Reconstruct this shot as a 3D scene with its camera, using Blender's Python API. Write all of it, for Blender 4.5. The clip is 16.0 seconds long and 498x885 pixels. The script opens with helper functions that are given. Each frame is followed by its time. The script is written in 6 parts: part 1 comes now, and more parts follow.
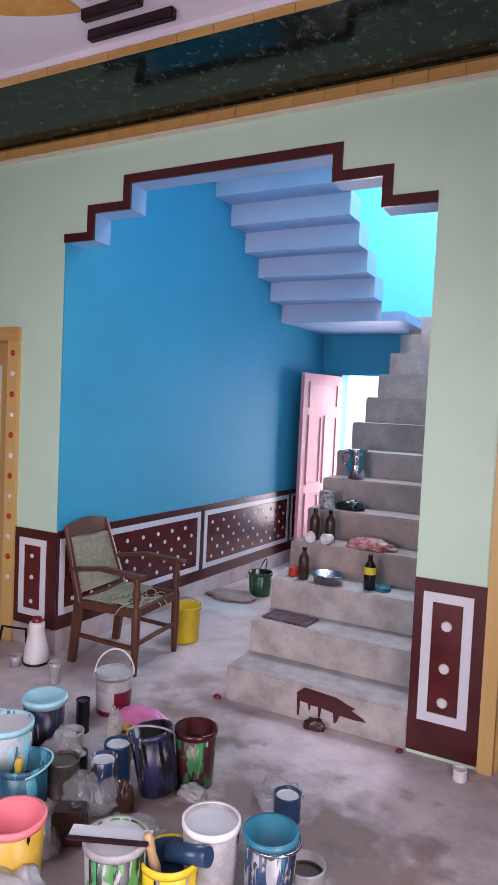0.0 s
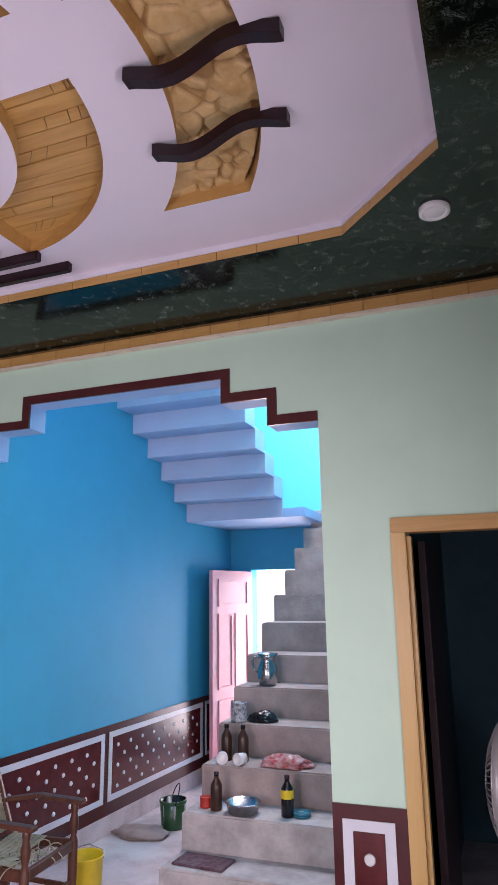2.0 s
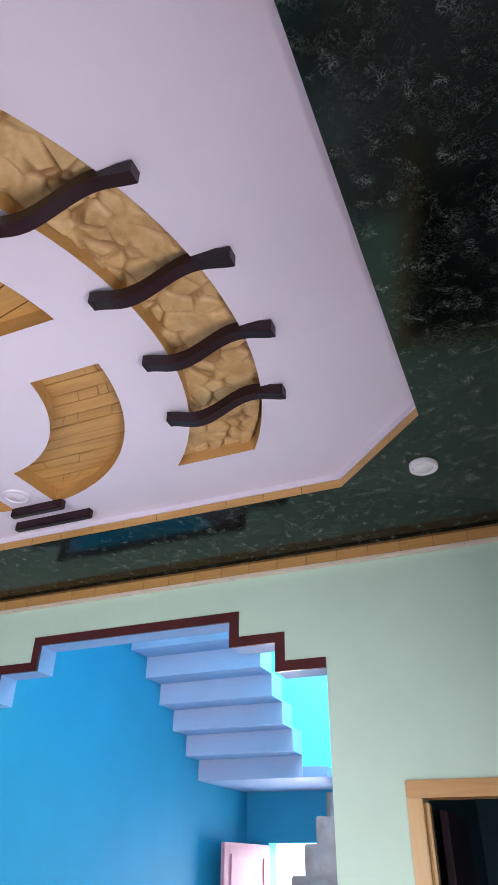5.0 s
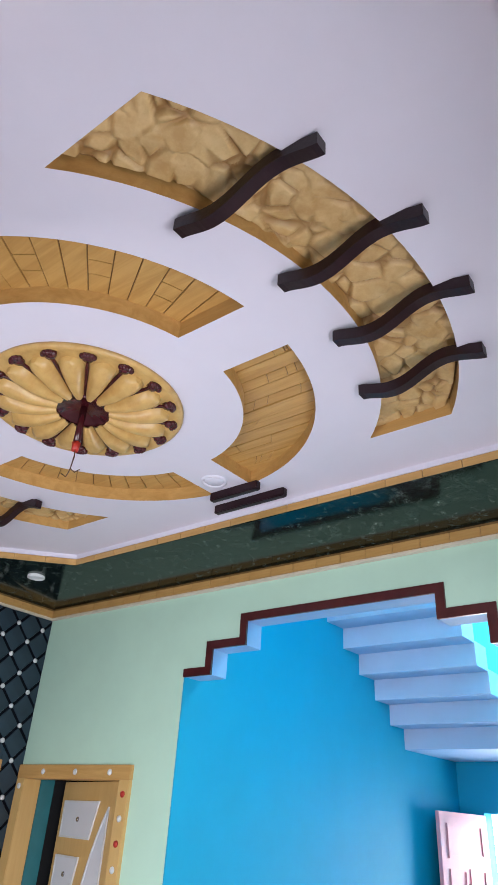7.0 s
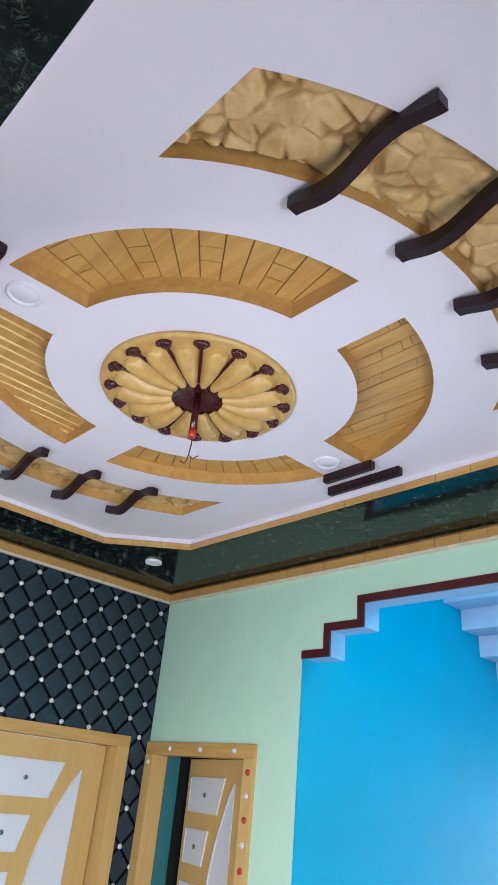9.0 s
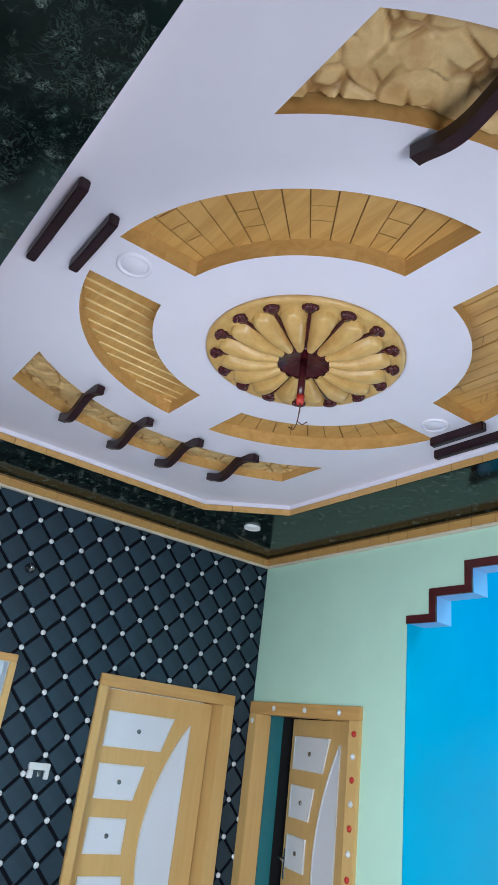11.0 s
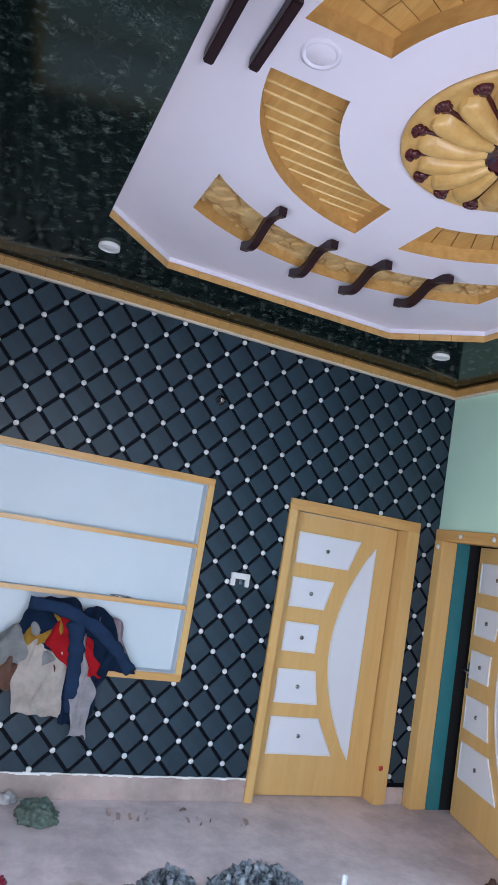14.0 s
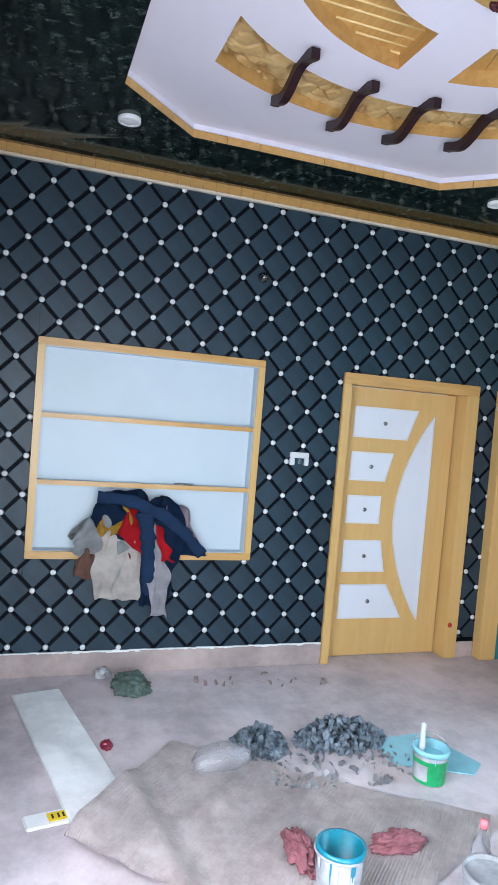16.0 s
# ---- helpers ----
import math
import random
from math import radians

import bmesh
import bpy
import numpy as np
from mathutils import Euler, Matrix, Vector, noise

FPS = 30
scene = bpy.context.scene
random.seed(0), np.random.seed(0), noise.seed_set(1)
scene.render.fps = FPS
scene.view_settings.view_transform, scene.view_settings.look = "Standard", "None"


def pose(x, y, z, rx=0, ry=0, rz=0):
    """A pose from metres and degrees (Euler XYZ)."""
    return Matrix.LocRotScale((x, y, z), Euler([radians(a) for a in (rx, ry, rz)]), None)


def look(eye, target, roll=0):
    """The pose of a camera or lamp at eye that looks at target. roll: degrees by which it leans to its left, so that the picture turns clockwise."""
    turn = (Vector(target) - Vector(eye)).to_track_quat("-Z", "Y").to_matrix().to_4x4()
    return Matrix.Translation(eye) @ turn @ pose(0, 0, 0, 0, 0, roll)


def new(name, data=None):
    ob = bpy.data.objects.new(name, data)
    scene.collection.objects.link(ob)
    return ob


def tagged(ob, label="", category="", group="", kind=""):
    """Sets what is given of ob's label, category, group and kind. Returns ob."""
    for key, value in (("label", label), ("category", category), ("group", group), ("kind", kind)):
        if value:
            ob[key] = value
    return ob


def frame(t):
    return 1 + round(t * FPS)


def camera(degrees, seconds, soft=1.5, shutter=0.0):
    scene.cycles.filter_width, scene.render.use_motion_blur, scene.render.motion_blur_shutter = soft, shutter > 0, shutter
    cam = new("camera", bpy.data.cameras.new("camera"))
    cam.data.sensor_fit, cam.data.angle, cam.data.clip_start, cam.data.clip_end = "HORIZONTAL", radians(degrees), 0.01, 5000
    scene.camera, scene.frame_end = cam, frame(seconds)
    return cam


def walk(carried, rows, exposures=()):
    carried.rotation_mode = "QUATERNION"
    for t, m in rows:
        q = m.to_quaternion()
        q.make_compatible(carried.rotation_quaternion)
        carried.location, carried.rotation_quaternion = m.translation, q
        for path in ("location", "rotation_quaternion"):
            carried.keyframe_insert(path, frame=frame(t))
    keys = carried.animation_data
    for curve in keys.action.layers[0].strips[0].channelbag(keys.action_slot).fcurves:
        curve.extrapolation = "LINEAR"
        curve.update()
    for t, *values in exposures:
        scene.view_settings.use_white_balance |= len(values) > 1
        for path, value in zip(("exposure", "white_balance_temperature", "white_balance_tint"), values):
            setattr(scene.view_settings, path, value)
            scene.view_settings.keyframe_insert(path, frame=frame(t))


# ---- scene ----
cam = camera(41.3, 16.0)
PATH = [
    (0, (0.557, 0.035, 1.636), (-0.366, 1.806, 1.529), 2.6),
    (0.5, (0.552, 0.019, 1.672), (-0.451, 1.749, 1.684), 2.4),
    (1, (0.566, 0.02, 1.701), (-0.435, 1.746, 1.852), 1.5),
    (1.5, (0.608, 0.024, 1.739), (-0.239, 1.803, 2.081), 0.6),
    (2, (0.647, 0.033, 1.773), (-0.033, 1.86, 2.221), -0.8),
    (2.5, (0.695, 0.015, 1.775), (0.171, 1.841, 2.4), -2.8),
    (3, (0.764, 0.005, 1.782), (0.356, 1.77, 2.63), -3.3),
    (3.2, (0.801, 0.006, 1.755), (0.4, 1.736, 2.675), -2.5),
    (5.3, (0.791, -0.054, 1.754), (0.035, 1.441, 2.847), 1.9),
    (5.5, (0.776, -0.059, 1.76), (-0.057, 1.411, 2.831), 2.6),
    (6, (0.743, -0.06, 1.762), (-0.205, 1.368, 2.793), 3.1),
    (6.5, (0.688, -0.084, 1.783), (-0.34, 1.303, 2.791), 2.8),
    (7, (0.663, -0.099, 1.781), (-0.432, 1.238, 2.788), 3.9),
    (7.5, (0.649, -0.107, 1.78), (-0.487, 1.205, 2.773), 4.6),
    (8, (0.632, -0.116, 1.781), (-0.555, 1.164, 2.757), 5.1),
    (8.5, (0.614, -0.133, 1.785), (-0.64, 1.096, 2.743), 5.7),
    (9, (0.579, -0.137, 1.781), (-0.743, 1.031, 2.723), 5.8),
    (9.2, (0.573, -0.136, 1.785), (-0.779, 1.012, 2.708), 5.9),
    (11.5, (0.454, -0.242, 1.784), (-1.105, 0.744, 2.558), 8.2),
    (12, (0.441, -0.249, 1.785), (-1.181, 0.686, 2.487), 8.6),
    (12.5, (0.415, -0.251, 1.774), (-1.264, 0.629, 2.411), 8.4),
    (13, (0.381, -0.235, 1.787), (-1.386, 0.546, 2.303), 8.6),
    (13.5, (0.37, -0.243, 1.782), (-1.415, 0.52, 2.261), 9.2),
    (14, (0.346, -0.244, 1.758), (-1.497, 0.479, 2.043), 9.8),
    (14.5, (0.305, -0.257, 1.786), (-1.575, 0.404, 1.956), 9.4),
    (15, (0.264, -0.26, 1.778), (-1.629, 0.381, 1.844), 7.7),
    (15.5, (0.238, -0.24, 1.812), (-1.652, 0.41, 1.738), 5.9),
    (16, (0.26, -0.253, 1.761), (-1.632, 0.388, 1.672), 4.7),
]
# seconds, stops, kelvin, tint: the phone brightens as it turns to the ceiling and the dark wall
EXPOSURES = [(0, -.46, 6900, 29), (1, -.42, 6900, 29), (2, -.36, 6800, 30), (3.1, -.12, 6750, 27), (5.5, .08, 6400, 16), (7, .14, 6250, 7), (9, .17, 6150, 2), (11.5, .06, 5750, -2), (12.5, .1, 5750, -1), (14.5, .1, 5800, 9), (15.5, .36, 5800, 4), (16, .38, 5850, 3)]
walk(cam, [(t, look(eye, target, roll)) for t, eye, target, roll in PATH], EXPOSURES)

# ---- world and light ----
world = bpy.data.worlds.new("world")
scene.world = world
world.use_nodes = True
_n = world.node_tree.nodes
_sky = _n.new("ShaderNodeTexSky")
_sky.sky_type, _sky.sun_disc = 'NISHITA', False
_sky.sun_elevation, _sky.sun_rotation = radians(48), radians(150)
world.node_tree.links.new(_sky.outputs[0], _n["Background"].inputs[0])
_n["Background"].inputs[1].default_value = 0.12


def sun_lamp():
    d = bpy.data.lights.new("sun", 'SUN')
    d.energy, d.angle, d.color = 2.5, radians(0.6), (1, .95, .88)
    o = new("sun", d)
    o.matrix_world = look((10, -3.5, 17), (0, 0, 0))
    return o


def area(name, eye, target, sx, sy, watts, color=(1, 1, 1)):
    """An area lamp for sky light, at an opening or under the stairwell lid."""
    d = bpy.data.lights.new(name, 'AREA')
    d.shape, d.size, d.size_y, d.energy, d.color = 'RECTANGLE', sx, sy, watts, color
    o = new(name, d)
    o.matrix_world = look(eye, target)
    return o


sun_lamp()
# main room lamps at an assumed window and doorway, both out of view
area("window_daylight", (-.95, -0.62, 1.5), (-2.8, 2.5, -.3), 1.7, 1.5, 100, (.95, .95, 1))
area("doorway_daylight", (1.38, 0.6, 1.15), (-3, .9, -.2), 1.0, 1.9, 96, (.97, .96, 1))
# added fill under the closed stairwell top, for daylight from above
area("stairwell_fill", (-0.9, 5.6, 4.95), (-1.0, 5.6, 0), 1.6, 2.0, 255, (.93, .97, 1))
area("back_door_daylight", (-1.59, 7.4, 1.1), (-1.6, 3, .9), .78, 1.8, 48, (1, .98, 1))

# ---- materials ----


def mat(name, col, rough=.6, metal=0.0, var=.12, scale=6.0, bump=.0, bscale=60.0, spec=.5, col2=None, coat=0.0, stain=0.0):
    """Painted or plain surface: two scales of colour variation, fine relief."""
    m = bpy.data.materials.new(name)
    m.use_nodes = True
    nt = m.node_tree
    b = nt.nodes["Principled BSDF"]
    b.inputs["Roughness"].default_value = rough
    b.inputs["Metallic"].default_value = metal
    b.inputs["Specular IOR Level"].default_value = spec
    b.inputs["Coat Weight"].default_value = coat
    b.inputs["Coat Roughness"].default_value = .08
    co = nt.nodes.new("ShaderNodeTexCoord")
    n1 = nt.nodes.new("ShaderNodeTexNoise")
    n1.inputs["Scale"].default_value = scale
    n1.inputs["Detail"].default_value = 6
    n1.inputs["Roughness"].default_value = .65
    nt.links.new(co.outputs["Object"], n1.inputs["Vector"])
    r = nt.nodes.new("ShaderNodeValToRGB")
    c2 = col2 or tuple(c * (1 - var) for c in col)
    r.color_ramp.elements[0].position, r.color_ramp.elements[1].position = .35, .62
    r.color_ramp.elements[0].color = (*c2, 1)
    r.color_ramp.elements[1].color = (*col, 1)
    nt.links.new(n1.outputs[0], r.inputs[0])
    last = r.outputs[0]
    if stain:
        n3 = nt.nodes.new("ShaderNodeTexNoise")
        n3.inputs["Scale"].default_value = 1.7
        n3.inputs["Detail"].default_value = 8
        n3.inputs["Roughness"].default_value = .7
        nt.links.new(co.outputs["Object"], n3.inputs["Vector"])
        rr = nt.nodes.new("ShaderNodeValToRGB")
        rr.color_ramp.elements[0].position, rr.color_ramp.elements[1].position = .40, .56
        rr.color_ramp.elements[0].color, rr.color_ramp.elements[1].color = (1 - stain, 1 - stain, 1 - stain * .95, 1), (1, 1, 1, 1)
        nt.links.new(n3.outputs[0], rr.inputs[0])
        mx = nt.nodes.new("ShaderNodeMix")
        mx.data_type, mx.blend_type = 'RGBA', 'MULTIPLY'
        mx.inputs[0].default_value = 1
        nt.links.new(last, mx.inputs[6])
        nt.links.new(rr.outputs[0], mx.inputs[7])
        last = mx.outputs[2]
    nt.links.new(last, b.inputs["Base Color"])
    if bump:
        n2 = nt.nodes.new("ShaderNodeTexNoise")
        n2.inputs["Scale"].default_value = bscale
        n2.inputs["Detail"].default_value = 4
        nt.links.new(co.outputs["Object"], n2.inputs["Vector"])
        bp = nt.nodes.new("ShaderNodeBump")
        bp.inputs["Strength"].default_value = bump
        bp.inputs["Distance"].default_value = .01
        nt.links.new(n2.outputs[0], bp.inputs["Height"])
        nt.links.new(bp.outputs[0], b.inputs["Normal"])
    return m


def wood(name, col, col2, rough=.4, along=0, scale=5.0):
    """Painted wood graining: streaks stretched along one axis."""
    m = mat(name, col, rough, var=.2, bump=.08, bscale=40, col2=col2)
    nt = m.node_tree
    mp = nt.nodes.new("ShaderNodeMapping")
    sc = [scale * 4, scale * 4, scale * 4]
    sc[along] = scale * .35
    mp.inputs["Scale"].default_value = sc
    co = next(n for n in nt.nodes if n.type == 'TEX_COORD')
    nt.links.new(co.outputs["Object"], mp.inputs["Vector"])
    for n in nt.nodes:
        if n.type == 'TEX_NOISE' and n.inputs["Scale"].default_value == 6.0:
            n.inputs["Scale"].default_value = 1
            n.inputs["Distortion"].default_value = .6
            nt.links.new(mp.outputs[0], n.inputs["Vector"])
    return m


def marble_green(name):
    """Polished dark green marble with tangled pale veins and flecks."""
    m = mat(name, (.0025, .0065, .005), .12, var=.7, scale=9, spec=.5, bump=.02, bscale=28)
    nt = m.node_tree
    b = nt.nodes["Principled BSDF"]
    b.inputs["IOR"].default_value = 1.46
    b.inputs["Specular Tint"].default_value = (.7, 1, .86, 1)
    co = next(n for n in nt.nodes if n.type == 'TEX_COORD')
    last = b.inputs["Base Color"].links[0].from_socket
    for scale, width, lo, hi, dist, col in ((13, .016, .44, .60, 1.6, (.022, .036, .029, 1)), (30, .03, .47, .62, 2.2, (.055, .08, .066, 1)), (52, .04, .56, .69, 1.6, (.20, .25, .22, 1))):
        n = nt.nodes.new("ShaderNodeTexNoise")
        n.inputs["Scale"].default_value, n.inputs["Detail"].default_value = scale, 4
        n.inputs["Roughness"].default_value, n.inputs["Distortion"].default_value = .55, dist
        nt.links.new(co.outputs["Object"], n.inputs["Vector"])
        r = nt.nodes.new("ShaderNodeValToRGB")
        e = r.color_ramp.elements
        e[0].position, e[0].color = .5 - width, (0, 0, 0, 1)
        e[1].position, e[1].color = .5 + width, (0, 0, 0, 1)
        e.new(.50).color = (1, 1, 1, 1)
        nt.links.new(n.outputs[0], r.inputs[0])
        n2 = nt.nodes.new("ShaderNodeTexNoise")
        n2.inputs["Scale"].default_value, n2.inputs["Detail"].default_value = scale * .35, 3
        nt.links.new(co.outputs["Object"], n2.inputs["Vector"])
        r2 = nt.nodes.new("ShaderNodeValToRGB")
        r2.color_ramp.elements[0].position, r2.color_ramp.elements[1].position = lo, hi
        nt.links.new(n2.outputs[0], r2.inputs[0])
        mu = nt.nodes.new("ShaderNodeMath")
        mu.operation = 'MULTIPLY'
        nt.links.new(r.outputs[0], mu.inputs[0])
        nt.links.new(r2.outputs[0], mu.inputs[1])
        mx = nt.nodes.new("ShaderNodeMix")
        mx.data_type = 'RGBA'
        nt.links.new(mu.outputs[0], mx.inputs[0])
        nt.links.new(last, mx.inputs[6])
        mx.inputs[7].default_value = col
        last = mx.outputs[2]
    nt.links.new(last, b.inputs["Base Color"])
    return m


M_GREEN = mat("mint_wall_paint", (.52, .74, .60), .5, var=.05, scale=2.2, bump=.05, bscale=90)
M_BLUE = mat("blue_wall_paint", (.016, .385, .60), .6, var=.07, scale=2.0, bump=.05, bscale=80, spec=.3)
# brighter than the hall blue: light from above is put into this colour
M_CYAN = mat("cyan_skylit_wall", (.08, .62, .78), .5, var=.06, scale=2.0, bump=.04)
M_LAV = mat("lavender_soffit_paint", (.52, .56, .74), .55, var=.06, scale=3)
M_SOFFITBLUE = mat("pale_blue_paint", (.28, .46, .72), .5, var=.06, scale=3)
M_WHITE = mat("lilac_ceiling_paint", (.71, .67, .76), .55, var=.04, scale=1.6, bump=.03, bscale=50)
M_MARBLE = marble_green("green_marble_gloss")
M_GOLD = wood("ochre_trim_paint", (.56, .33, .115), (.45, .25, .075), .38, 0)
M_GOLDY = wood("ochre_trim_paint_y", (.56, .33, .115), (.45, .25, .075), .38, 1)
M_GOLDZ = wood("ochre_trim_paint_z", (.60, .39, .15), (.56, .35, .125), .35, 2)
M_MAROON = mat("maroon_gloss_paint", (.075, .012, .014), .28, var=.3, scale=9, bump=.04)
M_DKWOOD = mat("dark_maroon_wood", (.024, .008, .012), .4, var=.35, scale=14, bump=.08, spec=.3)
M_CONC = mat("raw_cement", (.45, .36, .34), .85, var=.22, scale=5, bump=.35, bscale=45, stain=.25)
M_PALECONC = mat("pale_cement", (.52, .48, .475), .85, var=.32, scale=7, bump=.3, bscale=45, stain=.22)
M_FLOOR = mat("cement_floor", (.64, .555, .58), .62, var=.18, scale=3.2, bump=.25, bscale=30, stain=.30)
_nt = M_FLOOR.node_tree
_co = next(n for n in _nt.nodes if n.type == 'TEX_COORD')
_b = _nt.nodes["Principled BSDF"]
# small stains, plus broad darker areas of floor round the buckets
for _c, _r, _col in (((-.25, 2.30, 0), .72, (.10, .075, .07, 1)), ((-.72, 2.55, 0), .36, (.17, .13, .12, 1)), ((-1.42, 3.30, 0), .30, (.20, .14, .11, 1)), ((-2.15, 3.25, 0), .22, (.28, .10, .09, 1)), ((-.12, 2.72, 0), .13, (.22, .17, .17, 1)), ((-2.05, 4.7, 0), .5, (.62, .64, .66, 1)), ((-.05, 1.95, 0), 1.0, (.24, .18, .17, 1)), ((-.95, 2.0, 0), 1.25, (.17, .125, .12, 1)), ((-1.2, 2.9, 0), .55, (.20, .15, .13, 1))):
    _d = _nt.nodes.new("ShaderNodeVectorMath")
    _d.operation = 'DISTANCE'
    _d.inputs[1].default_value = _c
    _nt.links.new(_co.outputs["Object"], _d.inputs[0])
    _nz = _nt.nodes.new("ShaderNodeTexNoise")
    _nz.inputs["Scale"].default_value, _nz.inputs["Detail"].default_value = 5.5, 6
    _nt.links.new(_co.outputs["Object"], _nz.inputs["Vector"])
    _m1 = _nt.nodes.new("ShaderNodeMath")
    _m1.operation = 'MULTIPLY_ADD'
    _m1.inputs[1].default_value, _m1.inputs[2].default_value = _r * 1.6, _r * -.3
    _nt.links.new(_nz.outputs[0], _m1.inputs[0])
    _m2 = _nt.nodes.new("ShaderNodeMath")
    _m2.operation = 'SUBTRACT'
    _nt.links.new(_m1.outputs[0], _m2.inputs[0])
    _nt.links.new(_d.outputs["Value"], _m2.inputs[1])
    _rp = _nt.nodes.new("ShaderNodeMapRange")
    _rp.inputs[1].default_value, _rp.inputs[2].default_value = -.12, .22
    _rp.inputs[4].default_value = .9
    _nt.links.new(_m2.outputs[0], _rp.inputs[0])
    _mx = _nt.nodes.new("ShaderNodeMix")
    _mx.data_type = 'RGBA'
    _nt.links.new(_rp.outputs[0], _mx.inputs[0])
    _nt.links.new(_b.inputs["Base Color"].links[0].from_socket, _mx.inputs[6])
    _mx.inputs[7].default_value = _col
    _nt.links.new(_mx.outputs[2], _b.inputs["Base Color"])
M_WALLBASE = mat("near_black_wall_paint", (.003, .004, .008), .6, var=.3, spec=.08)
M_DIAMOND = mat("slate_blue_panel", (.026, .046, .066), .42, var=.35, scale=2.5, bump=.05, bscale=70, spec=.3)
M_DOT = mat("white_stud_plastic", (.66, .67, .69), .35, var=.1)
M_WPANEL = mat("pale_white_gloss_paint", (.66, .68, .75), .3, var=.04, scale=2)
M_NICHE = mat("pale_blue_white_paint", (.50, .57, .63), .45, var=.05, scale=2)
M_PINK = mat("pink_door_paint", (.80, .36, .42), .4, var=.08)
M_TEAL = mat("teal_gloss_paint", (.03, .17, .2), .35, var=.15)
# shade of the unlit side room, put into the wall colour
M_BLACK = mat("black_room_shade", (.008, .008, .01), .6, var=.2)
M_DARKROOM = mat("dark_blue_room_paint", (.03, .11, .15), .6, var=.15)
# emissive, so that the yard backdrop reads as blown-out daylight
M_YARD = mat("white_daylight_glow", (.8, .82, .84), .9, var=.15, scale=.8)
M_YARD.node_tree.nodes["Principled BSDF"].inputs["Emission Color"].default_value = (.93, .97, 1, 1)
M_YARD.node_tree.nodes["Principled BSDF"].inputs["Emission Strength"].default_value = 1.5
M_OUT = mat("sunlit_yard_plaster", (.8, .8, .8), .9, var=.06)

# ---- mesh helpers ----


def B():
    return bmesh.new()


def add_box(bm, x0, x1, y0, y1, z0, z1, bev=0.0, mi=0):
    r = bmesh.ops.create_cube(bm, size=1)
    vs = r["verts"]
    bmesh.ops.scale(bm, vec=(abs(x1 - x0), abs(y1 - y0), abs(z1 - z0)), verts=vs)
    bmesh.ops.translate(bm, vec=((x0 + x1) / 2, (y0 + y1) / 2, (z0 + z1) / 2), verts=vs)
    fs = {f for v in vs for f in v.link_faces}
    for f in fs:
        f.material_index = mi
    if bev:
        bmesh.ops.bevel(bm, geom=list({e for v in vs for e in v.link_edges}), offset=bev, segments=2, affect='EDGES', clamp_overlap=True)
    return vs


def lathe(bm, prof, seg=32, at=(0, 0, 0), m=None, mi=0, caps=True):
    """A body of revolution about z from (radius, z) pairs."""
    rings = []
    for r, z in prof:
        ring = []
        for k in range(seg):
            a = 2 * math.pi * k / seg
            p = Vector((r * math.cos(a), r * math.sin(a), z))
            p = (m @ p) if m else p
            ring.append(bm.verts.new(p + Vector(at)))
        rings.append(ring)
    for a, b in zip(rings, rings[1:]):
        for k in range(seg):
            f = bm.faces.new((a[k], a[(k + 1) % seg], b[(k + 1) % seg], b[k]))
            f.smooth, f.material_index = True, mi
    if caps and prof[0][0] > 1e-4:
        bm.faces.new(rings[0][::-1]).material_index = mi
    if caps and prof[-1][0] > 1e-4:
        bm.faces.new(rings[-1]).material_index = mi
    return rings


def tube(bm, pts, rad, seg=10, mi=0):
    """A round bar along points; rad may be a number or one for each point."""
    pts = [Vector(p) for p in pts]
    rs = rad if isinstance(rad, (list, tuple)) else [rad] * len(pts)
    rings = []
    for i, p in enumerate(pts):
        d = (pts[min(i + 1, len(pts) - 1)] - pts[max(i - 1, 0)]).normalized()
        u = d.orthogonal().normalized() if abs(d.z) > .95 else d.cross(Vector((0, 0, 1))).normalized()
        w = d.cross(u)
        rings.append([bm.verts.new(p + (u * math.cos(2 * math.pi * k / seg) + w * math.sin(2 * math.pi * k / seg)) * rs[i]) for k in range(seg)])
    for a, b in zip(rings, rings[1:]):
        for k in range(seg):
            f = bm.faces.new((a[k], a[(k + 1) % seg], b[(k + 1) % seg], b[k]))
            f.smooth, f.material_index = True, mi
    bm.faces.new(rings[0][::-1]).material_index = mi
    bm.faces.new(rings[-1]).material_index = mi


def add_bar(bm, p0, p1, w, d, up=(0, 0, 1), taper=1.0, bev=.004, mi=0):
    """A squared bar from p0 to p1, w wide and d deep, thinner by taper at p1."""
    p0, p1 = Vector(p0), Vector(p1)
    ax = (p1 - p0).normalized()
    u = Vector(up).cross(ax)
    u = u.normalized() if u.length > 1e-3 else Vector((1, 0, 0))
    v = ax.cross(u).normalized()
    ends = []
    for p, k in ((p0, 1.0), (p1, taper)):
        ends.append([bm.verts.new(p + u * (sx * w / 2 * k) + v * (sy * d / 2 * k)) for sx, sy in ((-1, -1), (1, -1), (1, 1), (-1, 1))])
    fs = [bm.faces.new(ends[0][::-1]), bm.faces.new(ends[1])]
    fs += [bm.faces.new((ends[0][k], ends[0][(k + 1) % 4], ends[1][(k + 1) % 4], ends[1][k])) for k in range(4)]
    for f in fs:
        f.material_index = mi
    if bev:
        bmesh.ops.bevel(bm, geom=list({e for f in fs for e in f.edges}), offset=bev, segments=1, affect='EDGES', clamp_overlap=True)


def finish(name, bm, mats, smooth=False):
    bmesh.ops.recalc_face_normals(bm, faces=bm.faces)
    me = bpy.data.meshes.new(name)
    bm.to_mesh(me)
    bm.free()
    for m in (mats if isinstance(mats, (list, tuple)) else [mats]):
        me.materials.append(m)
    if smooth:
        for p in me.polygons:
            p.use_smooth = True
    return me


